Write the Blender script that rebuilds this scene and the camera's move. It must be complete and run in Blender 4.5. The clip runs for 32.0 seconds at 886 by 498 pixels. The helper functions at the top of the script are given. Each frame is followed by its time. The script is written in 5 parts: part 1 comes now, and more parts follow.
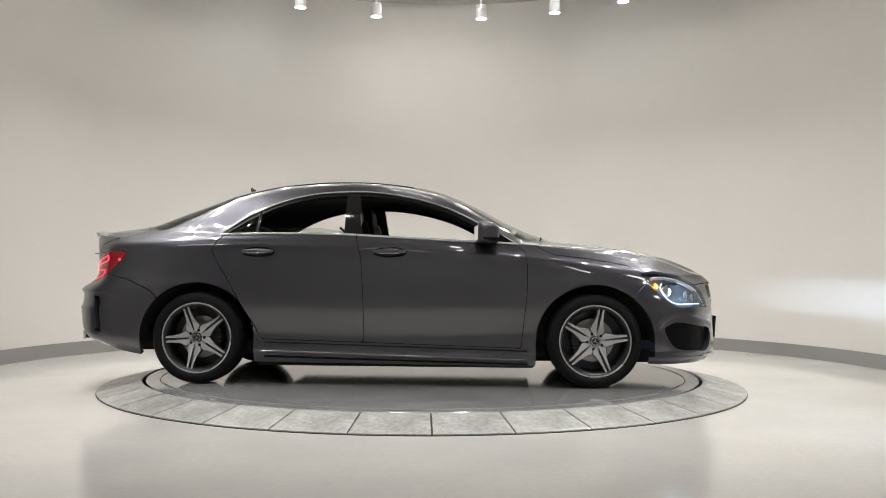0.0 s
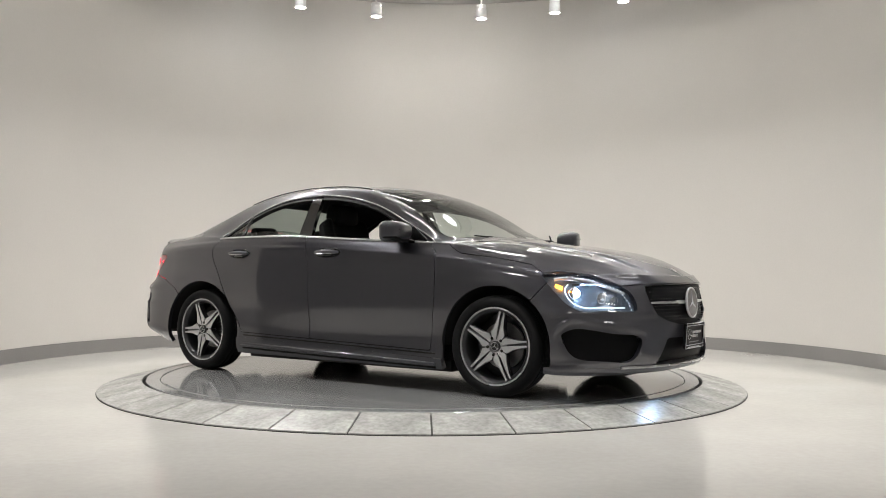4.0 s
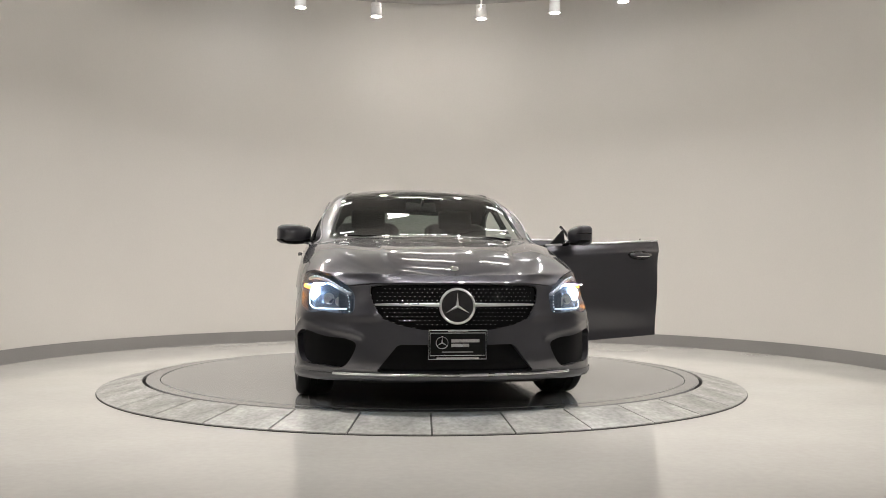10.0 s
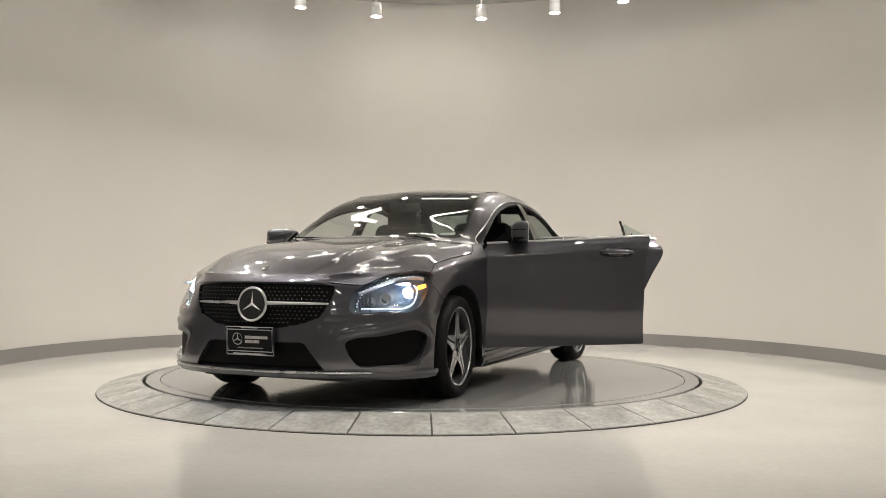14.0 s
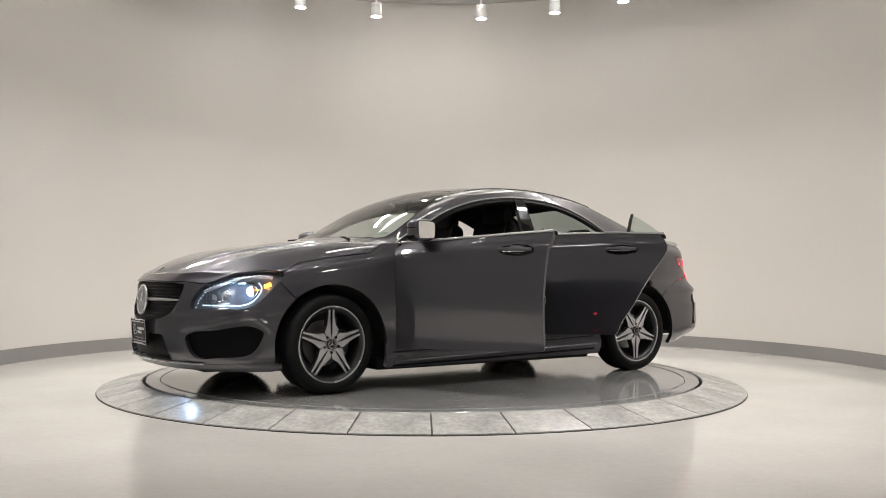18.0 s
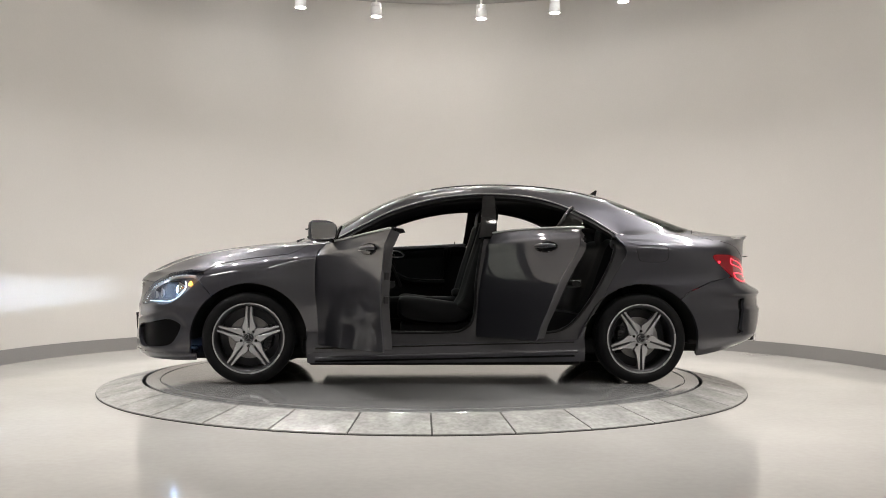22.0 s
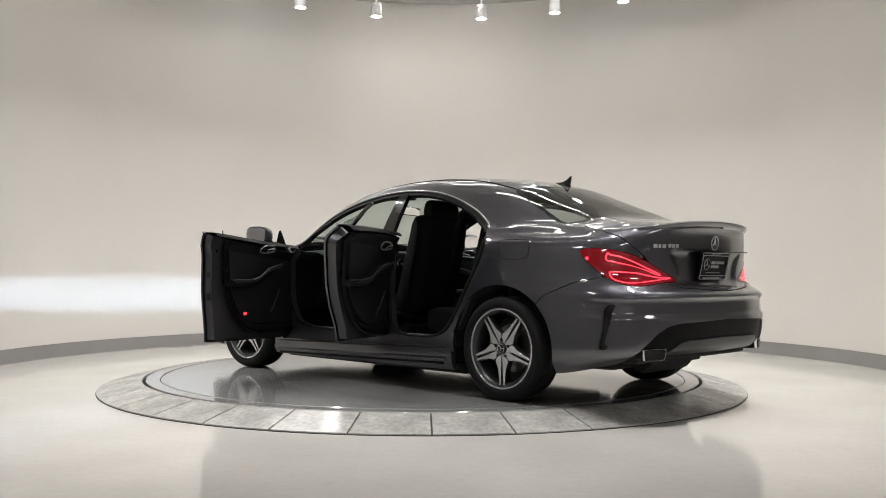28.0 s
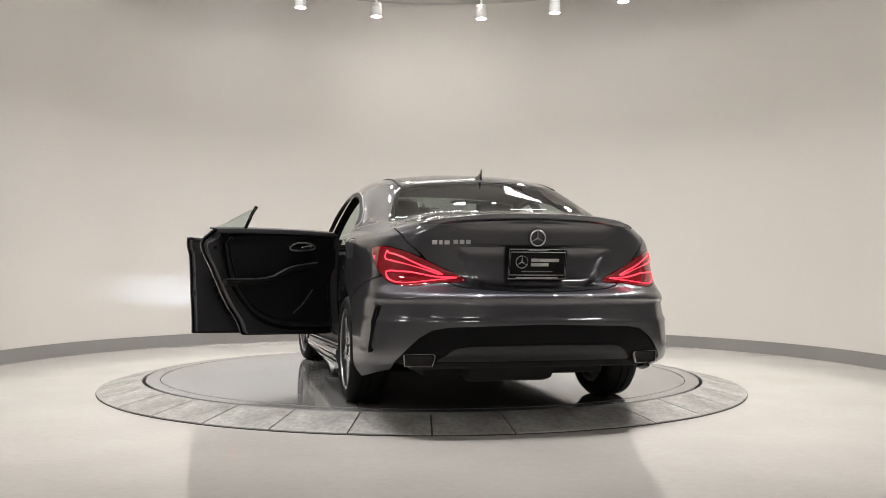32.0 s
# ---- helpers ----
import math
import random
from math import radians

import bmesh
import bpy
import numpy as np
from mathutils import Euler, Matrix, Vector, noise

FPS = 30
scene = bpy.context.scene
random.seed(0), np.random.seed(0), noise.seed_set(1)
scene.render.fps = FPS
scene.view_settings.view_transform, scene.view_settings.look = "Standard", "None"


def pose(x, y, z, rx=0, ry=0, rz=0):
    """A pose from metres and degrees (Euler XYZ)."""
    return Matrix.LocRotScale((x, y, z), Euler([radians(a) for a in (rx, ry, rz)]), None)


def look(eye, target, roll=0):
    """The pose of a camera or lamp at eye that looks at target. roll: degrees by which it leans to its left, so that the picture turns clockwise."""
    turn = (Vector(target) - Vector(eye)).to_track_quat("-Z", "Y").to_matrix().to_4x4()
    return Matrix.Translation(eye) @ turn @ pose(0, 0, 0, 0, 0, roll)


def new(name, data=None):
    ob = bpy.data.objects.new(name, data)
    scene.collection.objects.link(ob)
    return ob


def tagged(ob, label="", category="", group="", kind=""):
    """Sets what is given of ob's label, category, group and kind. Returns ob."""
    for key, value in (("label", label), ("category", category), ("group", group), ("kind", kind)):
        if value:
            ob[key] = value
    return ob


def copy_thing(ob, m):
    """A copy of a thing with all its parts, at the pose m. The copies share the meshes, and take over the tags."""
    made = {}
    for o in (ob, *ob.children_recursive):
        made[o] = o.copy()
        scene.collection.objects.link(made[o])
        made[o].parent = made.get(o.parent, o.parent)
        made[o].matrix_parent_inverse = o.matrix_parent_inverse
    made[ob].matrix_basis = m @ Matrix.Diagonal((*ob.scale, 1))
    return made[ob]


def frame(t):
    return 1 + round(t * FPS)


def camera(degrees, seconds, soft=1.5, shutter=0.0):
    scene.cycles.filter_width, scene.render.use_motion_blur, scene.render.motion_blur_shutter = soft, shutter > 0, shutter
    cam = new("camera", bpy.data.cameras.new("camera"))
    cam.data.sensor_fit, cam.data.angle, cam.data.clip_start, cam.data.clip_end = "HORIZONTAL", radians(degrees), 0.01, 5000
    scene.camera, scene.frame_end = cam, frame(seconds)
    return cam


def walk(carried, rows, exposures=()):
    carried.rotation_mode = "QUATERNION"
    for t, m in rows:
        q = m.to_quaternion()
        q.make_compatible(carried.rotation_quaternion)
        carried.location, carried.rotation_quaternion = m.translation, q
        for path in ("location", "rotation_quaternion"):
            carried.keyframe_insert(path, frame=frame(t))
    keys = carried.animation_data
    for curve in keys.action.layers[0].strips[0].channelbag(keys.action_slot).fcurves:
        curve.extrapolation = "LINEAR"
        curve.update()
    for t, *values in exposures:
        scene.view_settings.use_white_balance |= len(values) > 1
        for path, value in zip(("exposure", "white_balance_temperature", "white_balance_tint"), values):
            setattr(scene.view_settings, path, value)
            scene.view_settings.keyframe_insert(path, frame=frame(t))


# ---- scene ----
# the still camera at the open side of the round photo booth
TURN0, RATE, OFFX, OFFY = -4.757, -7.8912, -0.1333, -0.0586
cam = camera(52.23, 32.0, soft=0.9)
EYE = Matrix.Translation((0, -7.019, 0.759)) @ pose(0, 0, 0, 91.553, 0, -1.158) @ pose(0, 0, 0, 0, 0, 0.264)
walk(cam, [(0, EYE), (32.0, EYE)], exposures=[(0, 0.0, 6420, 9), (9.0, 0.0, 6420, 9), (10.0, -0.12, 6600, 10), (11.0, -0.12, 6600, 10), (12.5, -0.1, 6850, 9), (14.5, -0.08, 6900, 9), (16.8, 0.0, 6600, 11), (21.0, 0.0, 6550, 11), (24.0, 0.0, 6450, 10), (25.5, -0.05, 6450, 10), (28.0, 0.0, 6450, 10), (32.0, 0.02, 6550, 11)])

# ---- world and lights ----
world = bpy.data.worlds.new("world")
scene.world = world
world.use_nodes = True
world.node_tree.nodes["Background"].inputs[0].default_value = (0.9, 0.95, 1.0, 1)
world.node_tree.nodes["Background"].inputs[1].default_value = 0.05


def spot_lamp(eye, target, watts, cone, colour=(1.0, 0.972, 0.945), blend=0.7, size=0.05):
    data = bpy.data.lights.new("track_spot", "SPOT")
    data.energy, data.spot_size, data.spot_blend = watts, radians(cone), blend
    data.color, data.shadow_soft_size = colour, size
    ob = new("track_spot", data)
    ob.matrix_world = look(eye, target)
    return ob


# ---- materials ----
def material(name, colour, rough=0.5, metal=0.0, grain=0.0, scale=30.0, bump=0.0, coat=0.0, spec=0.5, stain=0.0, stain_scale=2.0,
             emit=None, power=0.0, trans=0.0, ior=1.45, each=0.0, patchy=0.08):
    """A Principled material with fine grain, broad stains and relief, all at real size."""
    m = bpy.data.materials.new(name)
    m.use_nodes = True
    nt = m.node_tree
    b = nt.nodes["Principled BSDF"]
    b.inputs["Base Color"].default_value = (*colour, 1)
    b.inputs["Roughness"].default_value = rough
    b.inputs["Metallic"].default_value = metal
    b.inputs["Specular IOR Level"].default_value = spec
    b.inputs["Coat Weight"].default_value = coat
    b.inputs["Coat Roughness"].default_value = 0.015
    b.inputs["Coat IOR"].default_value = 1.8
    b.inputs["Transmission Weight"].default_value = trans
    b.inputs["IOR"].default_value = ior
    if emit:
        b.inputs["Emission Color"].default_value = (*emit, 1)
        b.inputs["Emission Strength"].default_value = power
    if grain or bump or stain or each:
        co = nt.nodes.new("ShaderNodeTexCoord")
        n1 = nt.nodes.new("ShaderNodeTexNoise")
        n1.inputs["Scale"].default_value, n1.inputs["Detail"].default_value = scale, 6
        n2 = nt.nodes.new("ShaderNodeTexNoise")
        n2.inputs["Scale"].default_value, n2.inputs["Detail"].default_value = stain_scale, 4
        for n in (n1, n2):
            nt.links.new(co.outputs["Object"], n.inputs["Vector"])
        last = None
        for src, amount in ((n1.outputs["Fac"], grain), (n2.outputs["Fac"], stain)):
            if amount:
                r = nt.nodes.new("ShaderNodeMapRange")
                r.inputs["From Min"].default_value, r.inputs["From Max"].default_value = 0.3, 0.7
                r.inputs["To Min"].default_value, r.inputs["To Max"].default_value = 1 - amount, 1 + amount
                nt.links.new(src, r.inputs["Value"])
                if last is None:
                    last = r.outputs["Result"]
                else:
                    mu = nt.nodes.new("ShaderNodeMath")
                    mu.operation = "MULTIPLY"
                    nt.links.new(last, mu.inputs[0])
                    nt.links.new(r.outputs["Result"], mu.inputs[1])
                    last = mu.outputs[0]
        if each:
            oi = nt.nodes.new("ShaderNodeObjectInfo")
            r = nt.nodes.new("ShaderNodeMapRange")
            r.inputs["To Min"].default_value, r.inputs["To Max"].default_value = 1 - each, 1 + each
            nt.links.new(oi.outputs["Random"], r.inputs["Value"])
            if last is None:
                last = r.outputs["Result"]
            else:
                mu = nt.nodes.new("ShaderNodeMath")
                mu.operation = "MULTIPLY"
                nt.links.new(last, mu.inputs[0])
                nt.links.new(r.outputs["Result"], mu.inputs[1])
                last = mu.outputs[0]
        if last is not None:
            mix = nt.nodes.new("ShaderNodeVectorMath")
            mix.operation = "SCALE"
            mix.inputs[0].default_value = colour
            nt.links.new(last, mix.inputs["Scale"])
            nt.links.new(mix.outputs["Vector"], b.inputs["Base Color"])
            r2 = nt.nodes.new("ShaderNodeMapRange")
            r2.inputs["To Min"].default_value, r2.inputs["To Max"].default_value = max(rough - patchy, 0.01), rough + patchy
            nt.links.new(n2.outputs["Fac"], r2.inputs["Value"])
            nt.links.new(r2.outputs["Result"], b.inputs["Roughness"])
        if bump:
            bp = nt.nodes.new("ShaderNodeBump")
            bp.inputs["Strength"].default_value, bp.inputs["Distance"].default_value = bump, 0.004
            nt.links.new(n1.outputs["Fac"], bp.inputs["Height"])
            nt.links.new(bp.outputs["Normal"], b.inputs["Normal"])
    return m


M_WALL = material("wall_paint", (0.70, 0.675, 0.64), 0.65, grain=0.015, scale=60, bump=0.05, stain=0.02, stain_scale=0.8)
M_HALL = material("hall_paint", (0.55, 0.545, 0.54), 0.7, grain=0.03, stain=0.05)
M_CEIL = material("ceiling_paint", (0.48, 0.475, 0.465), 0.8, stain=0.03)
M_SKIRT = material("skirting_vinyl", (0.27, 0.26, 0.255), 0.55, grain=0.03, scale=90, stain=0.05, stain_scale=1.5)
M_FLOOR = material("floor_coating", (0.60, 0.58, 0.545), 0.085, grain=0.03, scale=25, stain=0.06, stain_scale=1.1, patchy=0.03, spec=0.6)
M_DISC = material("turntable_paint", (0.23, 0.23, 0.228), 0.085, grain=0.03, scale=45, stain=0.14, stain_scale=2.2, patchy=0.015)
M_TILE = material("stone_tile", (0.36, 0.355, 0.338), 0.24, grain=0.16, scale=38, stain=0.30, stain_scale=5, bump=0.06, each=0.12)
M_JOINT = material("dark_joint", (0.045, 0.043, 0.04), 0.8, grain=0.1)
M_WHITE_METAL = material("white_lamp_housing", (0.78, 0.77, 0.75), 0.4, grain=0.02)
M_TRACK = material("lamp_track_grey", (0.30, 0.29, 0.28), 0.5, grain=0.03)
M_LENS = material("lamp_lens", (1, 1, 1), 0.3, emit=(1.0, 0.96, 0.90), power=45)
M_PAINT = material("grey_metallic_paint", (0.056, 0.0555, 0.066), 0.37, 0.75, grain=0.10, scale=1500, coat=1.0, patchy=0.01)
M_BLACK = material("black_plastic", (0.006, 0.006, 0.0065), 0.5, spec=0.1, grain=0.1, scale=200, bump=0.05)
M_GLOSS = material("gloss_black", (0.008, 0.008, 0.009), 0.08, coat=0.5)
M_CHROME = material("chrome", (0.78, 0.78, 0.79), 0.09, 1.0, grain=0.02, scale=60)
M_RUBBER = material("tyre_rubber", (0.010, 0.010, 0.0105), 0.62, spec=0.18, grain=0.12, scale=150, bump=0.08)
M_ALLOY = material("bright_alloy", (0.64, 0.64, 0.65), 0.26, 0.7, grain=0.03, scale=120)
M_DARK_ALLOY = material("dark_alloy", (0.05, 0.05, 0.053), 0.35, 0.7, grain=0.05, scale=120)


# ---- mesh helpers ----
def link_mesh(name, verts, faces, mat, parent=None, label="", smooth=True, normals=None, m=None):
    me = bpy.data.meshes.new(name)
    me.from_pydata([tuple(map(float, v)) for v in verts], [], [tuple(map(int, f)) for f in faces])
    me.materials.append(mat)
    me.polygons.foreach_set("use_smooth", [smooth] * len(me.polygons))
    if normals is not None:
        me.normals_split_custom_set_from_vertices([tuple(map(float, n)) for n in normals])
    ob = new(name, me)
    if parent:
        ob.parent = parent
    if m is not None:
        ob.matrix_basis = m
    if label:
        tagged(ob, label)
    return ob


def part(name, bm, mat, parent=None, label="", smooth=None, m=None):
    """One bmesh as one mesh object; smooth: degrees below which edges are shaded soft."""
    me = bpy.data.meshes.new(name)
    bmesh.ops.recalc_face_normals(bm, faces=bm.faces)
    if smooth:
        for f in bm.faces:
            f.smooth = True
        for e in bm.edges:
            e.smooth = len(e.link_faces) == 2 and e.calc_face_angle(0) < radians(smooth)
    bm.to_mesh(me)
    bm.free()
    me.materials.append(mat)
    ob = new(name, me)
    if parent:
        ob.parent = parent
    if m is not None:
        ob.matrix_basis = m
    if label:
        tagged(ob, label)
    return ob


def lathe(profile, n=48, a0=0.0, a1=360.0, axis="z"):
    """A body of turning: profile of (radius, height), about z, y or x."""
    bm = bmesh.new()
    full = abs(a1 - a0) >= 360
    rings = []
    for k in range(n if full else n + 1):
        a = radians(a0 + (a1 - a0) * k / n)
        ring = []
        for r, h in profile:
            p = (r * math.cos(a), r * math.sin(a), h)
            p = p if axis == "z" else ((p[0], p[2], p[1]) if axis == "y" else (p[2], p[0], p[1]))
            ring.append(bm.verts.new(p))
        rings.append(ring)
    for k in range(n):
        a, b = rings[k], rings[(k + 1) % len(rings)]
        for i in range(len(profile) - 1):
            bm.faces.new((a[i], b[i], b[i + 1], a[i + 1]))
    bmesh.ops.remove_doubles(bm, verts=bm.verts, dist=1e-6)
    return bm


def box(x0, x1, y0, y1, z0, z1, bevel=0.0, seg=2, bm=None):
    """A box with rounded edges, added to bm if given."""
    tmp = bmesh.new()
    bmesh.ops.create_cube(tmp, size=1)
    for v in tmp.verts:
        v.co = Vector((x0 + (v.co.x + 0.5) * (x1 - x0), y0 + (v.co.y + 0.5) * (y1 - y0), z0 + (v.co.z + 0.5) * (z1 - z0)))
    if bevel:
        bmesh.ops.bevel(tmp, geom=list(tmp.edges), offset=bevel, segments=seg, affect="EDGES", profile=0.5)
    if bm is None:
        return tmp
    join(bm, tmp)
    return bm


def join(bm, other, m=None):
    """Adds other to bm, at the pose m."""
    if m is not None:
        bmesh.ops.transform(other, matrix=m, verts=other.verts)
    table = {v: bm.verts.new(v.co) for v in other.verts}
    for f in other.faces:
        bm.faces.new([table[v] for v in f.verts])
    other.free()
    return bm


def soften(points, times=4):
    """The same run of points with its small steps evened out."""
    p = np.array([tuple(q) for q in points], float)
    for _ in range(times):
        p[1:-1] = 0.25 * p[:-2] + 0.5 * p[1:-1] + 0.25 * p[2:]
    return [Vector(q) for q in p]


def tube(points, radius, n=8, closed=False, flat=1.0):
    """A round bar along points; radius may be a list."""
    pts = [Vector(p) for p in points]
    rad = radius if isinstance(radius, (list, tuple)) else [radius] * len(pts)
    bm = bmesh.new()
    rings = []
    up = Vector((0, 0, 1))
    for i, p in enumerate(pts):
        a = pts[i - 1] if (i or closed) else p
        b = pts[(i + 1) % len(pts)] if (i < len(pts) - 1 or closed) else p
        t = (b - a).normalized()
        s = t.cross(up)
        if s.length < 1e-3:
            s = t.cross(Vector((1, 0, 0)))
        s.normalize()
        q = s.cross(t).normalized()
        rings.append([bm.verts.new(p + rad[i] * (math.cos(2 * math.pi * k / n) * s + flat * math.sin(2 * math.pi * k / n) * q)) for k in range(n)])
    for i in range(len(pts) if closed else len(pts) - 1):
        a, b = rings[i], rings[(i + 1) % len(rings)]
        for k in range(n):
            bm.faces.new((a[k], a[(k + 1) % n], b[(k + 1) % n], b[k]))
    if not closed:
        bm.faces.new(rings[0])
        bm.faces.new(rings[-1])
    return bm


def prism(outline, depth, axis="y", bevel=0.0, seg=2):
    """A flat outline of (a, b) points, thickened from 0 to depth along the axis."""
    bm = bmesh.new()
    def at(a, b, c):
        return (a, c, b) if axis == "y" else ((c, a, b) if axis == "x" else (a, b, c))
    lo = [bm.verts.new(at(a, b, 0)) for a, b in outline]
    hi = [bm.verts.new(at(a, b, depth)) for a, b in outline]
    bm.faces.new(lo)
    bm.faces.new(hi[::-1])
    n = len(outline)
    for i in range(n):
        bm.faces.new((lo[i], lo[(i + 1) % n], hi[(i + 1) % n], hi[i]))
    bmesh.ops.recalc_face_normals(bm, faces=bm.faces)
    if bevel:
        bmesh.ops.bevel(bm, geom=list(bm.edges), offset=bevel, segments=seg, affect="EDGES", profile=0.5)
    return bm


# ---- the round booth ----
FLOOR_Z, R_RING, R_DISC = -0.074, 2.370, 2.052
WALL_C, WALL_R, WALL_H = (0.135, 0.576), 3.94, 4.22

bm = bmesh.new()
bmesh.ops.create_grid(bm, x_segments=2, y_segments=2, size=11)
floor_ob = tagged(part("floor", bm, M_FLOOR, m=pose(0, 0, FLOOR_Z)), "glossy beige coated concrete floor with faint scuffs", "floor", kind="structure")


def wall_path(r):
    """The plan line of the booth's round wall."""
    return [(WALL_C[0] + r * math.cos(radians(a)), WALL_C[1] + r * math.sin(radians(a))) for a in np.linspace(-16, 196, 121)]


def ribbon(path_in, path_out, z0, z1, closed):
    bm = bmesh.new()
    n = len(path_in)
    cols = [[bm.verts.new((*path_in[i], z0)), bm.verts.new((*path_in[i], z1)), bm.verts.new((*path_out[i], z1)), bm.verts.new((*path_out[i], z0))] for i in range(n)]
    for i in range(n if closed else n - 1):
        a, b = cols[i], cols[(i + 1) % n]
        for k in range(4):
            bm.faces.new((a[k], b[k], b[(k + 1) % 4], a[(k + 1) % 4]))
    if not closed:
        bm.faces.new(cols[0])
        bm.faces.new(cols[-1])
    return bm


tagged(part("wall_round", ribbon(wall_path(WALL_R), wall_path(WALL_R + 0.2), FLOOR_Z, WALL_H, False), M_WALL, smooth=30),
       "smooth off-white painted curved booth wall", "wall", kind="structure")
tagged(part("baseboard", ribbon(wall_path(WALL_R - 0.012), wall_path(WALL_R - 0.002), FLOOR_Z, 0.058, False), M_SKIRT, smooth=30),
       "grey vinyl skirting along the curved wall", "baseboard", kind="structure")
# plain dark hall that closes the place behind the camera
for name, x0, x1, y0, y1 in (("wall_east", 6.0, 6.2, -11, 8), ("wall_west", -6.2, -6.0, -11, 8), ("wall_south", -6.0, 6.0, -11, -10.8), ("wall_north", -6.0, 6.0, 7.8, 8)):
    tagged(part(name, box(x0, x1, y0, y1, FLOOR_Z, WALL_H), M_HALL), "plain grey hall wall", "wall", kind="structure")
tagged(part("ceiling", box(-8, 8, -11, 8, WALL_H + 0.004, WALL_H + 0.2), M_CEIL), "plain pale grey ceiling", "ceiling", kind="structure")

# ---- the turntable ----
table_ring = tagged(part("ring_bed", lathe([(R_DISC + 0.02, -0.09), (R_DISC + 0.02, -0.014), (R_RING + 0.004, FLOOR_Z + 0.004), (R_RING + 0.004, FLOOR_Z - 0.02)], 160), M_JOINT, smooth=30),
                    "dark joint bed of the sloping stone ring round the turntable", "floor", kind="structure")
disc = tagged(part("turntable", lathe([(0.0, 0.0), (0.5, 0.0), (1.0, 0.0), (1.93, 0.0), (1.945, -0.004), (1.945, -0.09)], 200), M_DISC, smooth=8),
              "round grey painted turntable with a separate rim band", "turntable")
part("rim_band", lathe([(1.949, -0.09), (1.949, -0.004), (1.953, 0.0), (R_DISC - 0.008, 0.0), (R_DISC - 0.004, -0.004), (R_DISC - 0.004, -0.09), (1.949, -0.09)], 200), M_DISC, disc, smooth=8)
part("drive_drum", lathe([(0.0, -0.16), (1.9, -0.16), (1.9, -0.085), (0.0, -0.085)], 48), M_JOINT, disc)

# sloping stone tiles, one by one
TILES = 34
step = 360.0 / TILES


def ring_tile():
    bm = bmesh.new()
    n = 5
    gap = 0.005
    rows = []
    for r, z in ((R_DISC + 0.018, -0.02), (R_DISC + 0.018, -0.003), (R_DISC + 0.024, 0.0), (R_RING - 0.01, FLOOR_Z + 0.013), (R_RING, FLOOR_Z + 0.010), (R_RING, FLOOR_Z - 0.01)):
        half = radians(step / 2) - gap / r
        rows.append([bm.verts.new((r * math.sin(half * (2 * k / n - 1)), -r * math.cos(half * (2 * k / n - 1)), z)) for k in range(n + 1)])
    for a, b in zip(rows, rows[1:]):
        for k in range(n):
            bm.faces.new((a[k], a[k + 1], b[k + 1], b[k]))
    for k in (0, n):
        bm.faces.new([r[k] for r in rows])
    return bm


tile = part("tile", ring_tile(), M_TILE, table_ring)
for k in range(TILES):
    t = tile if k == 0 else new("tile", tile.data)
    t.parent = table_ring
    t.matrix_basis = pose(0, 0, 0, 0, 0, 1.02 + step * (k + 0.5))

# ---- ring of track spots ----
LAMP_R, LAMP_Z = 3.15, 3.8
track = tagged(part("lamp_track", lathe([(LAMP_R - 0.018, WALL_H + 0.003), (LAMP_R - 0.018, 4.185), (LAMP_R + 0.018, 4.185), (LAMP_R + 0.018, WALL_H + 0.003)], 120), M_TRACK, smooth=30, m=pose(*WALL_C, 0)),
               "thin grey curved lamp track on the ceiling", "lamp track")
part("track_slot", lathe([(LAMP_R - 0.008, 4.186), (LAMP_R - 0.008, 4.183), (LAMP_R + 0.008, 4.183), (LAMP_R + 0.008, 4.186)], 120), M_JOINT, track)


def track_lamp():
    thing = new("track_lamp")
    part("stem", lathe([(0.0, 0.384), (0.012, 0.384), (0.012, 0.165), (0.0, 0.165)], 10), M_WHITE_METAL, thing, smooth=30)
    part("gear_box", box(-0.05, 0.05, -0.016, 0.016, 0.355, 0.384, 0.003), M_WHITE_METAL, thing)
    part("housing", lathe([(0.0, 0.165), (0.055, 0.163), (0.06, 0.155), (0.06, 0.122), (0.055, 0.120), (0.055, 0.112), (0.064, 0.110), (0.066, 0.0), (0.06, 0.0), (0.058, 0.02), (0.0, 0.022)], 28), M_WHITE_METAL, thing, smooth=35)
    part("lens", lathe([(0.0, 0.008), (0.058, 0.008), (0.058, 0.012)], 28), M_LENS, thing, "glowing warm white lens")
    return tagged(thing, "white cylindrical track spotlight, lit, hanging from the curved track", "spotlight", "ring of track spots")


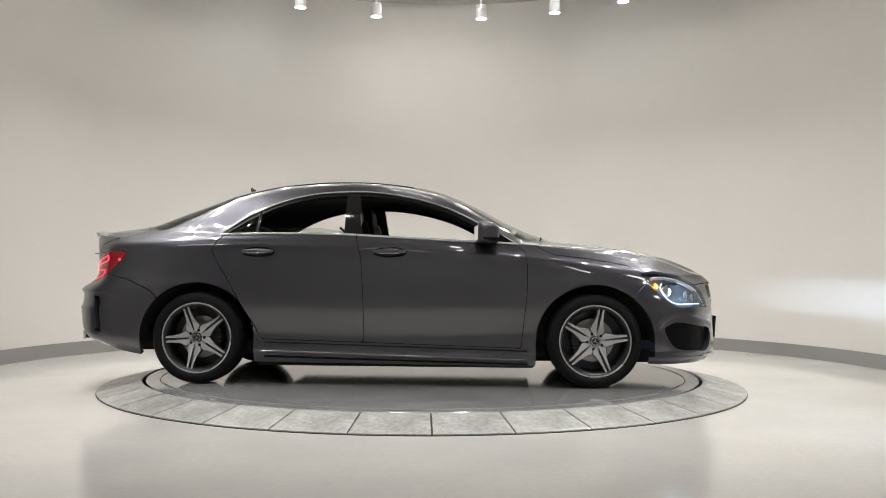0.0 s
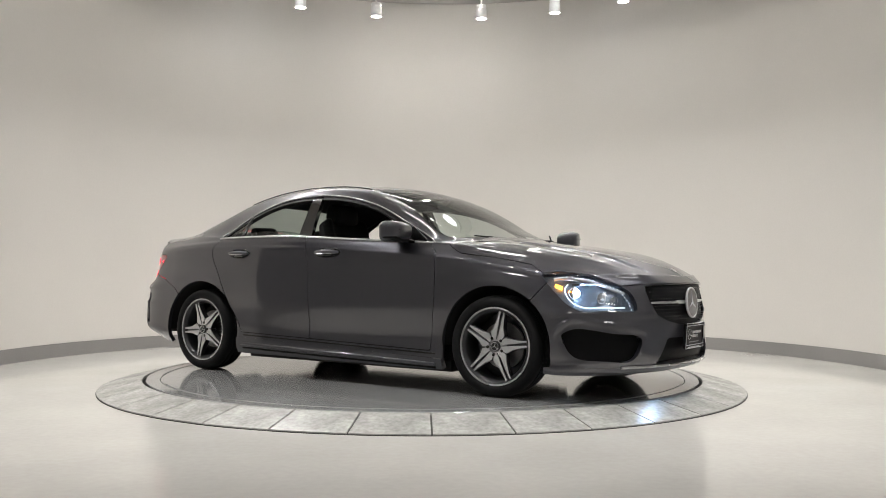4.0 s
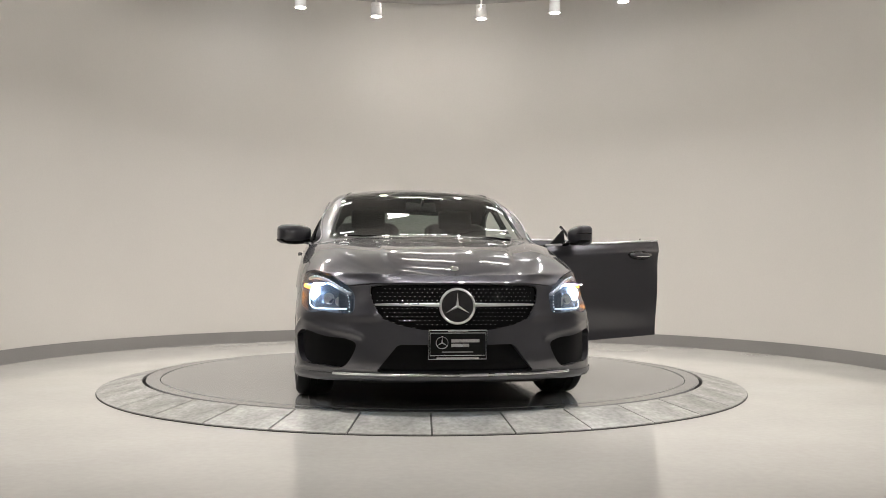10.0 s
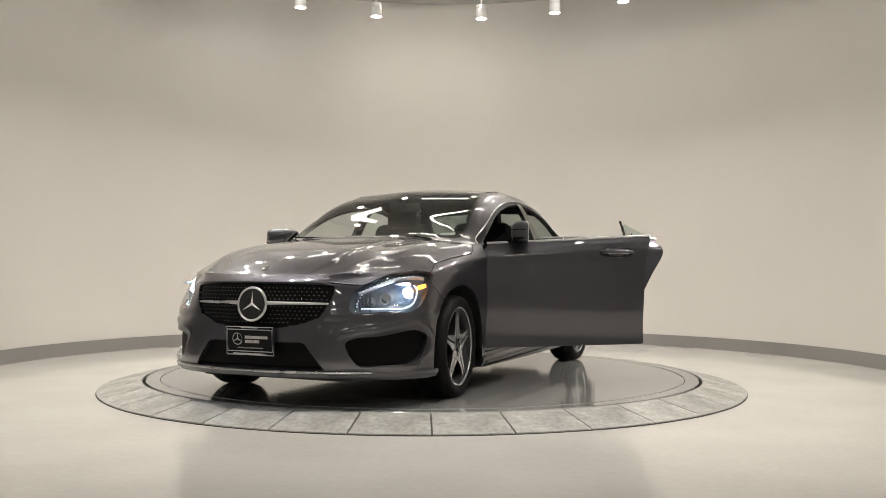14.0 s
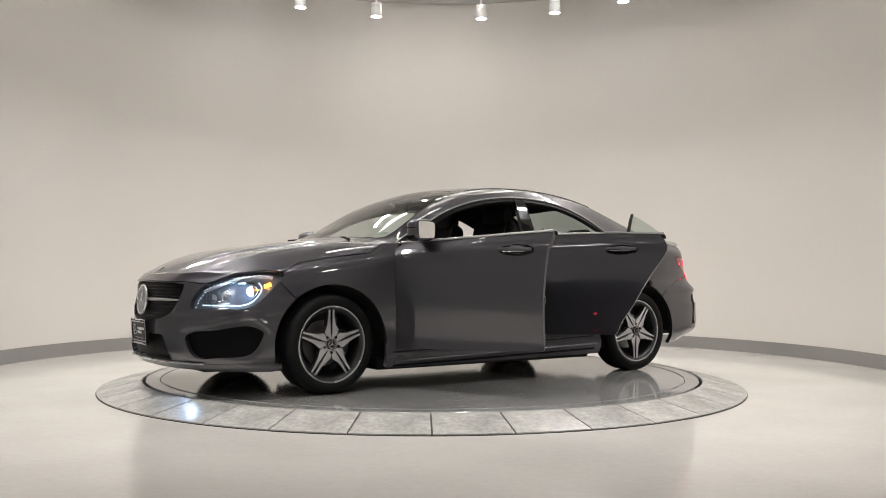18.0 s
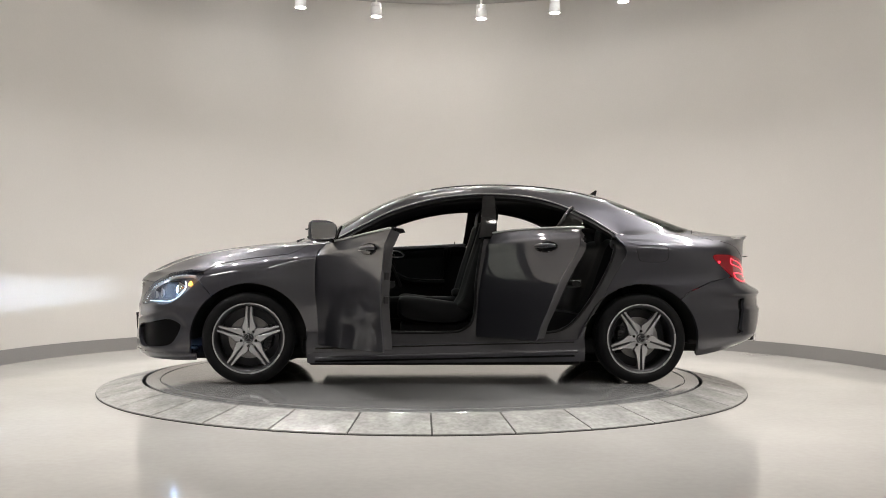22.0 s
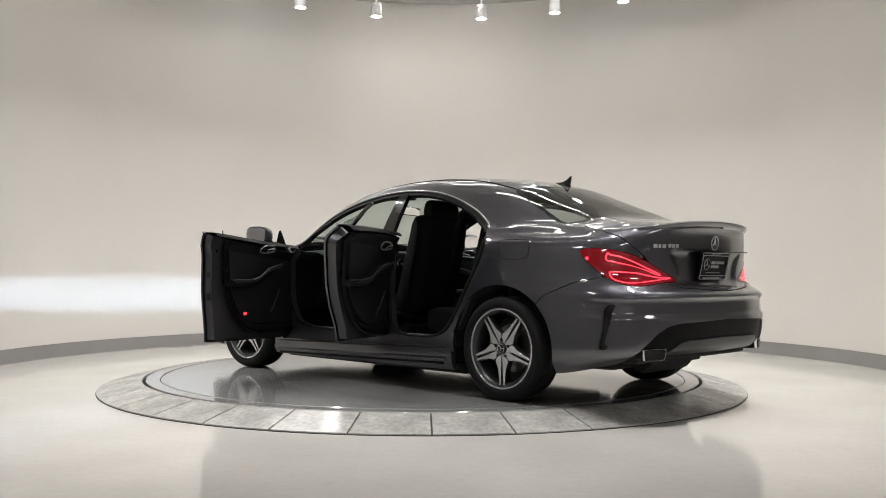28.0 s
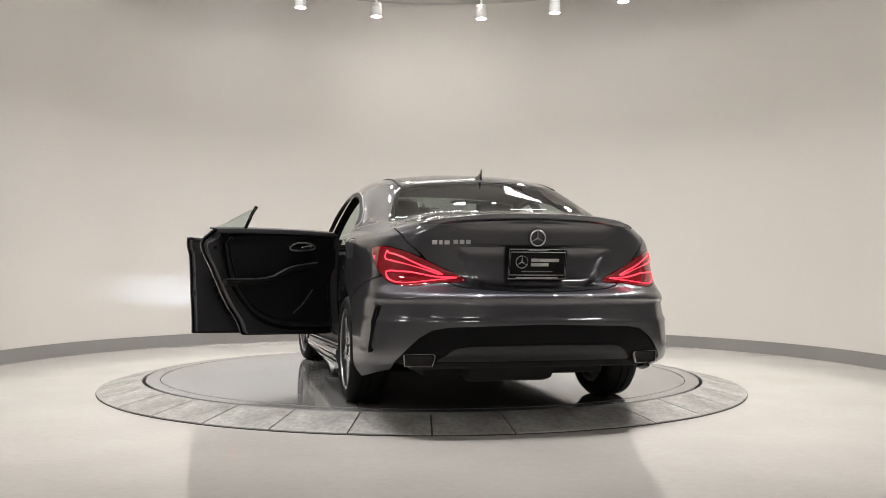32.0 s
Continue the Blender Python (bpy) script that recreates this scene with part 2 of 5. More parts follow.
LAMP_ANGLES = [120.0, 103.3, 80.4, 64.3, 49.0, 36, 20, 4, -12, -28, 208, 192, 176, 162, 148, 133]
FRONT_ANGLES = [-45, -56, -66, -78, -90, -102, -114, -124, -135]
first = track_lamp()
for k, a in enumerate(LAMP_ANGLES + FRONT_ANGLES):
    e = Vector((WALL_C[0] + LAMP_R * math.cos(radians(a)), WALL_C[1] + LAMP_R * math.sin(radians(a)), LAMP_Z))
    m = pose(*e, 0, 0, a - 90)
    one = first if k == 0 else copy_thing(first, m)
    if k == 0:
        one.matrix_basis = m
    out = Vector((math.cos(radians(a)), math.sin(radians(a)), 0))
    lens = e - Vector((0, 0, 0.02))
    if a == -90:
        spot_lamp(lens, (0.05, 4.5, 3.6), 300, 30, blend=1.0)
    elif a in (-66, -114):
        spot_lamp(lens, (0.1 + (2.2 if a == -66 else -2.2), 4.4, 2.2), 20, 90, blend=1.0)
    elif a in FRONT_ANGLES:
        spot_lamp(lens, e - Vector((0, 0, 1)), 260 - 3.4 * abs(a + 90), 64, blend=1.0)
    else:
        spot_lamp(lens, e - 0.3 * out - Vector((0, 0, 1)), 116, 104, blend=1.0)

# slim light bars on the ceiling above the turntable
M_BAR = material("light_bar_diffuser", (1, 1, 1), 0.4, emit=(1.0, 0.96, 0.91), power=55)
bars = tagged(part("ceiling_light_frame", box(-0.02, 0.02, -0.02, 0.02, 4.15, WALL_H + 0.003), M_WHITE_METAL, m=pose(0.3, 1.4, 0)), "row of slim lit ceiling light bars", "ceiling light")
for x0, x1, y0, y1 in ((-0.8, 0.2, 0.07, 0.13), (0.6, 1.6, 0.07, 0.13), (-0.7, 0.2, 1.97, 2.03), (-0.7, 0.2, -1.53, -1.47)):
    part("bar_housing", box(x0, x1, y0, y1, 4.115, 4.15, 0.004, 1), M_WHITE_METAL, bars)
    part("bar_diffuser", box(x0 + 0.01, x1 - 0.01, y0 + 0.01, y1 - 0.01, 4.108, 4.114), M_BAR, bars, "glowing white diffuser")
    part("bar_stem", box((x0 + x1) / 2 - 0.006, (x0 + x1) / 2 + 0.006, (y0 + y1) / 2 - 0.006, (y0 + y1) / 2 + 0.006, 4.148, WALL_H + 0.003), M_WHITE_METAL, bars)

# unseen flat fill panels, added over the hall to brighten the car's near side
M_PANEL = material("hall_fill_diffuser", (1, 1, 1), 0.4, emit=(1.0, 0.97, 0.93), power=17)


def hall_fill_light():
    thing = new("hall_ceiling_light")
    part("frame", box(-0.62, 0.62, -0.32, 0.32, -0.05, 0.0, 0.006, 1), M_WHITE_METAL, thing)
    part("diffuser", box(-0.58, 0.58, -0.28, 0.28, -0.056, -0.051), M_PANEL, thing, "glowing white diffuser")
    return tagged(thing, "flat glowing fill panel added over the hall, out of view", "ceiling light", "hall ceiling lights")


panel_one = hall_fill_light()
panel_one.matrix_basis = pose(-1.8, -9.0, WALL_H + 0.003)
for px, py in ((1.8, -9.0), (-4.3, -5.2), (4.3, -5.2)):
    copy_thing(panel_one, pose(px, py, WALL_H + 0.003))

# two flat panels high up over the back of the booth
M_SQUARE = material("booth_panel_diffuser", (1, 1, 1), 0.4, emit=(0.97, 0.98, 1.0), power=6)


def booth_light():
    thing = new("booth_ceiling_light")
    part("frame", box(-0.33, 0.33, -0.23, 0.23, -0.04, 0.0, 0.006, 1), M_WHITE_METAL, thing)
    part("diffuser", box(-0.30, 0.30, -0.20, 0.20, -0.046, -0.041), M_SQUARE, thing, "glowing white diffuser")
    return tagged(thing, "flat lit square ceiling light over the booth", "ceiling light", "booth ceiling lights")


square_one = booth_light()
square_one.matrix_basis = pose(-1.5, 3.0, WALL_H + 0.003)
copy_thing(square_one, pose(1.55, 3.0, WALL_H + 0.003))

# ---- the car: two skins, lower body and top, from which the panels are cut ----
car = tagged(new("car"), "dark grey metallic four-door saloon with two doors open on the turntable", "car")


def slope_curve(keys, x):
    """Smooth monotone curve through keys (x, value), taken at the array x."""
    k = sorted(keys)
    X, Y = np.array([a for a, _ in k], float), np.array([b for _, b in k], float)
    h, d = np.diff(X), np.diff(Y) / np.diff(X)
    m = np.zeros_like(X)
    m[0], m[-1] = d[0], d[-1]
    for i in range(1, len(X) - 1):
        if d[i - 1] * d[i] > 0:
            w1, w2 = 2 * h[i] + h[i - 1], h[i] + 2 * h[i - 1]
            m[i] = (w1 + w2) / (w1 / d[i - 1] + w2 / d[i])
    x = np.clip(np.asarray(x, float), X[0], X[-1])
    i = np.clip(np.searchsorted(X, x) - 1, 0, len(h) - 1)
    t = (x - X[i]) / h[i]
    return (Y[i] * (1 + 2 * t) * (1 - t) ** 2 + m[i] * h[i] * t * (1 - t) ** 2 + Y[i + 1] * t * t * (3 - 2 * t) + m[i + 1] * h[i] * t * t * (t - 1))


def spline(pts, n, closed=False):
    """n points along a Catmull-Rom curve through pts (rows of any dimension)."""
    p = np.array(pts, float)
    m = len(p)
    out = []
    spans = m if closed else m - 1
    for s in np.linspace(0, spans, n, endpoint=not closed):
        i = min(int(s), spans - 1)
        t = s - i
        if closed:
            a, b, c, d = p[(i - 1) % m], p[i % m], p[(i + 1) % m], p[(i + 2) % m]
        else:
            a = p[i - 1] if i else 2 * p[0] - p[1]
            b, c = p[i], p[i + 1]
            d = p[i + 2] if i + 2 < m else 2 * p[-1] - p[-2]
        out.append(0.5 * (2 * b + (c - a) * t + (2 * a - 5 * b + 4 * c - d) * t * t + (3 * b - a - 3 * c + d) * t ** 3))
    return np.array(out)


# waterlines from the middle of the nose round the side to the middle of the tail: x, y, z
LINES = [
    [(2.23, 0, .195), (2.19, .35, .19), (2.08, .60, .185), (1.93, .765, .175), (1.74, .85, .17), (1.35, .845, .165), (.95, .838, .150), (.3, .848, .150), (-.4, .848, .155), (-.95, .843, .160), (-1.35, .845, .18), (-1.75, .838, .195), (-2.06, .738, .258), (-2.22, .48, .288), (-2.255, 0, .29)],
    [(2.275, 0, .25), (2.24, .35, .25), (2.13, .62, .25), (1.97, .79, .245), (1.75, .875, .24), (1.35, .875, .23), (.95, .865, .215), (.3, .868, .215), (-.4, .868, .22), (-.95, .865, .225), (-1.35, .875, .24), (-1.75, .88, .27), (-2.12, .80, .315), (-2.29, .5, .35), (-2.33, 0, .352)],
    [(2.275, 0, .40), (2.235, .35, .40), (2.13, .62, .40), (1.98, .785, .40), (1.76, .878, .40), (1.35, .885, .40), (.95, .862, .36), (.3, .862, .34), (-.4, .865, .34), (-.95, .866, .36), (-1.35, .885, .40), (-1.75, .885, .42), (-2.13, .80, .45), (-2.32, .5, .47), (-2.36, 0, .47)],
    [(2.27, 0, .56), (2.225, .35, .56), (2.11, .60, .56), (1.96, .765, .56), (1.76, .86, .56), (1.35, .888, .58), (.95, .877, .55), (.3, .880, .53), (-.4, .882, .53), (-.95, .883, .55), (-1.35, .892, .58), (-1.75, .875, .58), (-2.11, .785, .60), (-2.31, .5, .61), (-2.355, 0, .61)],
    [(2.272, 0, .615), (2.224, .35, .62), (2.088, .59, .625), (1.942, .75, .63), (1.746, .846, .63), (1.35, .889, .65), (.95, .881, .645), (.3, .884, .64), (-.4, .886, .64), (-.95, .886, .655), (-1.35, .892, .67), (-1.75, .868, .665), (-2.105, .784, .645), (-2.312, .5, .647), (-2.362, 0, .648)],
    [(2.27, 0, .67), (2.22, .35, .68), (2.06, .58, .69), (1.92, .73, .70), (1.73, .83, .70), (1.35, .885, .72), (.95, .877, .74), (.3, .880, .75), (-.4, .882, .75), (-.95, .881, .76), (-1.35, .877, .76), (-1.75, .846, .75), (-2.045, .762, .745), (-2.205, .5, .74), (-2.254, 0, .733)],
    [(2.258, 0, .704), (2.205, .35, .711), (2.03, .56, .735), (1.89, .70, .76), (1.70, .80, .775), (1.35, .855, .82), (.95, .864, .868), (.3, .867, .912), (-.4, .867, .942), (-.95, .863, .956), (-1.35, .850, .955), (-1.75, .818, .935), (-2.04, .725, .93), (-2.218, .48, .955), (-2.264, 0, .965)],
    [(2.215, 0, .748), (2.164, .35, .754), (2.075, .50, .760), (1.90, .62, .785), (1.70, .71, .835), (1.35, .755, .905), (.95, .80, .952), (.3, .832, .985), (-.4, .842, 1.022), (-.95, .835, 1.025), (-1.35, .80, 1.015), (-1.75, .745, 1.0), (-2.05, .66, 1.005), (-2.26, .40, 1.035), (-2.315, 0, 1.05)],
]
NU, NV = 430, 92


def half_line(line):
    """A waterline, smooth where it meets its mirror image at the nose and the tail."""
    a = [(x, -y, z) for x, y, z in (line[1], line[-2])]
    full = spline([a[0]] + line + [a[1]], 16 * 60 + 1)
    return np.array([[np.interp(s, np.linspace(-1, 15, len(full)), full[:, k]) for k in range(3)] for s in np.linspace(0, 14, NU)])


low = np.stack([half_line(line) for line in LINES], 0)
low = np.stack([spline(low[:, i], NV) for i in range(NU)], 0)
low[0, :, 1] = low[-1, :, 1] = 0.0
low_w = np.where(low[..., 0] > 0, low[..., 1] - low[..., 0], low[..., 1] + low[..., 0])


def skin_normals(P):
    a, b = np.gradient(P, axis=0), np.gradient(P, axis=1)
    n = np.cross(a, b)
    n /= np.linalg.norm(n, axis=2, keepdims=True) + 1e-12
    return n


def inside(P, poly):
    """Signed distance to a closed outline: positive inside. P: (..., 2)."""
    shape = P.shape[:-1]
    q = P.reshape(-1, 2)
    poly = np.array(poly, float)
    lo, hi = poly.min(0) - 0.25, poly.max(0) + 0.25
    near = np.where(((q > lo) & (q < hi)).all(1))[0]
    out = np.full(len(q), -0.25)
    p = q[near]
    best = np.full(len(p), 1e9)
    odd = np.zeros(len(p), bool)
    for a, b in zip(poly, np.roll(poly, -1, 0)):
        e = b - a
        w = p - a
        t = np.clip((w @ e) / (e @ e + 1e-15), 0, 1)
        best = np.minimum(best, ((w - t[:, None] * e) ** 2).sum(1))
        cross = (a[1] > p[:, 1]) != (b[1] > p[:, 1])
        with np.errstate(divide="ignore", invalid="ignore"):
            odd ^= cross & (p[:, 0] < (b[0] - a[0]) * (p[:, 1] - a[1]) / (b[1] - a[1] + 1e-15) + a[0])
    out[near] = np.sqrt(best) * np.where(odd, 1, -1)
    return out.reshape(shape)


def rounded(pts, n=90):
    return spline(pts, n, closed=True)


def ease(a, b, x):
    t = np.clip((x - a) / (b - a), 0, 1)
    return t * t * (3 - 2 * t)


# outlines on the wrapped ends: (y - x, z) at the nose, (y + x, z) at the tail; (y, z) near the middle
wz_low = np.stack([low_w, low[..., 2]], -1)
yz_low = low[..., (1, 2)]
u_low = np.linspace(0, 14, NU)[:, None] * np.ones((1, NV))
at_front, at_rear = np.where(u_low < 5.4, 0, -9.0), np.where(u_low > 10.4, 0, -9.0)
HEAD = rounded([(-1.585, .548), (-1.567, .63), (-1.475, .682), (-1.237, .748), (-.989, .772), (-.845, .757), (-.835, .738), (-.87, .698), (-.931, .636), (-1.002, .579), (-1.128, .540), (-1.314, .548), (-1.47, .540)], 120)
NICHE = rounded([(-1.67, .395), (-1.55, .43), (-1.417, .442), (-1.10, .482), (-.985, .468), (-.895, .39), (-.96, .28), (-1.06, .232), (-1.5, .225), (-1.60, .30)], 100)
INTAKE = rounded([(-1.633, .36), (-1.555, .400), (-1.36, .412), (-1.095, .440), (-.985, .425), (-.940, .385), (-1.04, .272), (-1.3, .250), (-1.53, .250)], 100)
GRILLE = [(-.6, .702), (0, .706), (.2, .704), (.40, .698), (.462, .689), (.468, .66), (.455, .60), (.405, .515), (.31, .478), (.188, .455), (0, .447), (-.6, .447)]
MOUTH = [(-.6, .372), (0, .372), (.30, .375), (.325, .365), (.43, .232), (.40, .222), (0, .222), (-.6, .222)]
TAIL = rounded([(-1.075, .893), (-1.24, .902), (-1.40, .882), (-1.54, .848), (-1.71, .787), (-1.86, .724), (-1.71, .713), (-1.52, .694), (-1.37, .707), (-1.26, .743), (-1.145, .814)], 120)
BOOT_BACK = [(-.5, 1.3), (.73, 1.3), (.70, .993), (.663, .924), (.588, .85), (.52, .745), (.45, .70), (.38, .682), (.136, .665), (0, .662), (-.5, .662)]
PLATE_BAY = [(-.5, .893), (.445, .893), (.367, .815), (.335, .72), (.26, .686), (0, .678), (-.5, .678)]
VENT = rounded([(-1.225, .560), (-1.262, .590), (-1.325, .592), (-1.300, .565), (-1.262, .47), (-1.232, .385), (-1.26, .360), (-1.185, .350), (-1.212, .46)], 80)
DIFFUSER = [(-.6, .502), (0, .502), (.478, .489), (.565, .474), (.635, .430), (.695, .365), (.735, .310), (.74, .05), (-.6, .05)]
d_head = inside(wz_low, HEAD) + at_front
d_niche, d_intake = inside(wz_low, NICHE) + at_front, inside(wz_low, INTAKE) + at_front
d_grille = inside(yz_low, GRILLE) + np.where(u_low < 2.2, 0, -9.0)
d_mouth = inside(yz_low, MOUTH) + np.where(u_low < 2.2, 0, -9.0)
d_tail = inside(wz_low, TAIL) + at_rear
d_bay = inside(yz_low, PLATE_BAY) + at_rear
d_diff = inside(yz_low, DIFFUSER) + at_rear
d_vent = inside(wz_low, VENT) + at_rear
d_boot_back = inside(yz_low, BOOT_BACK) + at_rear

# relief pressed into the lower skin
flat_n = -skin_normals(low)
if flat_n[200, 30, 1] < 0:
    flat_n = -flat_n
z = low[..., 2]
relief = -0.004 * ease(0.0, 0.05, d_niche) - 0.016 * ease(0.0, 0.025, d_bay)
relief += .008 * np.exp(-((d_niche + .010) / .013) ** 2) * ease(.37, .43, z) * (u_low < 5.4)
step_z = np.interp(z, [0, .44, .495, .512, .54, .60, .626, .636, .70, 2], [0, 0, .004, .009, -.002, .000, .009, .008, 0, 0])
relief += step_z * ease(11.2, 12.2, u_low)
relief += np.interp(z, [0, .49, .525, .56, .62, 2], [0, 0, .010, .004, 0, 0]) * ease(5.0, 3.6, u_low) * (d_grille < 0.02) * ease(.01, -.03, d_grille)
relief += np.interp(z, [0, .175, .20, .225, .25, 2], [.014, .016, .018, .004, 0, 0]) * ease(4.6, 3.9, u_low)
crease_z = slope_curve([(1.3, .83), (.95, .868), (.3, .912), (-.4, .942), (-.95, .954), (-1.35, .955), (-1.8, .93)], low[..., 0])
relief += np.interp(z - crease_z, [-.07, -.004, .012, .03], [0, .006, .001, 0]) * ease(1.25, .9, low[..., 0]) * ease(-1.85, -1.5, low[..., 0])
low = low + relief[..., None] * flat_n
low[0, :, 1] = low[-1, :, 1] = 0.0
edge = low[:, -1]

# the top skin, cut across at many x: from the edge up the side, over the rail to the middle line
CENTRE = [(2.215, .748), (2.175, .776), (2.12, .806), (2.05, .836), (1.855, .896), (1.64, .932), (1.43, .961), (1.22, .985), (1.10, 1.0), (.98, 1.045), (.79, 1.122), (.577, 1.238), (.362, 1.335), (.145, 1.398), (-.07, 1.427), (-.29, 1.441), (-.51, 1.443), (-.73, 1.431), (-.95, 1.407), (-1.17, 1.364), (-1.39, 1.288), (-1.61, 1.204), (-1.83, 1.113), (-2.01, 1.082), (-2.236, 1.056), (-2.315, 1.05)]
RAIL_Y = [(2.215, 0), (2.165, .27), (2.06, .39), (1.9, .49), (1.7, .565), (1.4, .60), (1.15, .635), (.98, .705), (.84, .768), (.58, .735), (.386, .712), (.19, .69), (0, .672), (-.2, .658), (-.4, .657), (-.6, .664), (-.8, .68), (-1.0, .706), (-1.12, .727), (-1.22, .752), (-1.5, .70), (-1.85, .61), (-2.1, .49), (-2.26, .30), (-2.315, 0)]
RAIL_Z = [(2.215, .748), (2.165, .769), (2.06, .797), (1.9, .846), (1.7, .893), (1.4, .943), (1.15, .967), (.98, .962), (.84, .957), (.58, 1.10), (.386, 1.20), (.19, 1.268), (0, 1.31), (-.2, 1.333), (-.4, 1.334), (-.6, 1.315), (-.8, 1.265), (-1.0, 1.178), (-1.12, 1.108), (-1.22, 1.045), (-1.35, 1.062), (-1.5, 1.07), (-1.85, 1.048), (-2.1, 1.05), (-2.26, 1.046), (-2.315, 1.05)]
QUART_Y = [(2.215, 0), (2.165, .15), (2.06, .22), (1.9, .28), (1.7, .30), (1.4, .33), (1.15, .38), (.98, .49), (.84, .56), (.6, .56), (.4, .54), (-.2, .51), (-.8, .48), (-1.22, .51), (-1.5, .49), (-1.85, .42), (-2.1, .34), (-2.26, .17), (-2.315, 0)]
QUART_D = [(2.215, 0), (2.165, .005), (2.06, .008), (1.9, .006), (1.7, .004), (1.4, .004), (1.15, .006), (.98, .034), (.84, .054), (.6, .050), (.4, .042), (-.2, .035), (-.8, .037), (-1.22, .06), (-1.5, .05), (-1.85, .018), (-2.1, .006), (-2.26, .003), (-2.315, 0)]
NX, NS = 430, 72
xs = 2.2149 - (2.2149 + 2.3149) * np.linspace(0, 1, NX)
order = np.argsort(edge[:, 0])
eb = np.stack([np.interp(xs, edge[order, 0], edge[order, k]) for k in (1, 2)], 1)
cz, ry, rz = slope_curve(CENTRE, xs), slope_curve(RAIL_Y, xs), slope_curve(RAIL_Z, xs)
qy, qd = slope_curve(QUART_Y, xs), slope_curve(QUART_D, xs)
bulge = slope_curve([(-2.315, 0), (-1.9, .004), (-1.3, .01), (-1.0, .014), (.6, .014), (.9, .004), (1.2, .008), (2.0, .006), (2.215, 0)], xs)
kernel = np.exp(-0.5 * (np.arange(-14, 15) / 5.0) ** 2)
kernel /= kernel.sum()


def even(a):
    """The same curve with its small kinks evened out, its ends held."""
    p = np.concatenate([2 * a[0] - a[14:0:-1], a, 2 * a[-1] - a[-2:-16:-1]])
    return np.convolve(p, kernel, "valid")


cz, ry, rz, qy, qd = even(cz), even(ry), even(rz), even(qy), even(qd)
top = np.zeros((NX, NS, 3))
for i, x in enumerate(xs):
    b, r, q, c = np.array([eb[i, 0], eb[i, 1]]), np.array([ry[i], rz[i]]), np.array([qy[i], cz[i] - qd[i]]), np.array([0, cz[i]])
    r[0] = min(r[0], b[0] * 0.985)
    q[0] = min(q[0], r[0] * 0.8)
    mid = (b + r) / 2 + np.array([0.7, 0.5]) * bulge[i]
    line = spline([b, mid, r, q, c, (-q[0], q[1])], 5 * 40 + 1)[:161]
    far = np.concatenate([[0], np.cumsum(np.hypot(*np.diff(line, axis=0).T))])
    take = np.linspace(0, far[-1] + 1e-9, NS)
    top[i, :, 0] = x
    top[i, :, 1], top[i, :, 2] = np.interp(take, far, line[:, 0]), np.interp(take, far, line[:, 1])
top[:, -1, 1] = 0.0
# two ridges along the bonnet
ridge_y = np.interp(xs, [1.1, 1.4, 1.75, 2.0, 2.2], [.40, .365, .372, .350, .28])[:, None]
top[..., 2] -= .011 * ease(ridge_y - .004, ridge_y + .03, top[..., 1]) * ease(ridge_y + .24, ridge_y + .05, top[..., 1]) * (ease(1.13, 1.35, xs) * ease(2.2, 2.05, xs))[:, None]


low_n, top_n = -skin_normals(low), -skin_normals(top)
if low_n[200, 30, 1] < 0:
    low_n = -low_n
if top_n[200, -2, 2] < 0:
    top_n = -top_n
low_n[0, :, 1] = low_n[-1, :, 1] = 0
top_n[:, -1, 1] = 0
# one soft normal along the seam of the two skins, behind the doors and along the wings
for i in range(NU):
    if low[i, -1, 0] < -1.22 or low[i, -1, 0] > 0.97:
        j = int(np.argmin(np.abs(xs - low[i, -1, 0])))
        n = low_n[i, -1] + top_n[j, 0]
        n /= np.linalg.norm(n)
        for k in range(1, 7):
            w = (1 - (k - 1) / 6.0) ** 2
            low_n[i, -k] = low_n[i, -k] * (1 - w) + n * w
            top_n[j, k - 1] = top_n[j, k - 1] * (1 - w) + n * w


def cut(P, N, D, shift=0.0):
    """The part of a skin where D > 0, as vertices, normals and faces."""
    ids, verts, norms, faces, cache = {}, [], [], [], {}

    def corner(i, j):
        if (i, j) not in ids:
            ids[i, j] = len(verts)
            verts.append(P[i, j] + shift * N[i, j])
            norms.append(N[i, j])
        return ids[i, j]

    def cross(i, j, k, l):
        key = (i, j, k, l) if (i, j) < (k, l) else (k, l, i, j)
        if key not in cache:
            i, j, k, l = key
            t = D[i, j] / (D[i, j] - D[k, l])
            n = N[i, j] * (1 - t) + N[k, l] * t
            cache[key] = len(verts)
            verts.append(P[i, j] * (1 - t) + P[k, l] * t + shift * n)
            norms.append(n)
        return cache[key]

    pos = D > 0
    some = pos[:-1, :-1] | pos[1:, :-1] | pos[:-1, 1:] | pos[1:, 1:]
    for i, j in zip(*np.where(some)):
        ring = ((i, j), (i + 1, j), (i + 1, j + 1), (i, j + 1))
        face = []
        for a, b in zip(ring, ring[1:] + ring[:1]):
            if D[a] > 0:
                face.append(corner(*a))
            if (D[a] > 0) != (D[b] > 0):
                face.append(cross(*a, *b))
        if len(face) > 2:
            faces.append(face)
    return verts, norms, faces


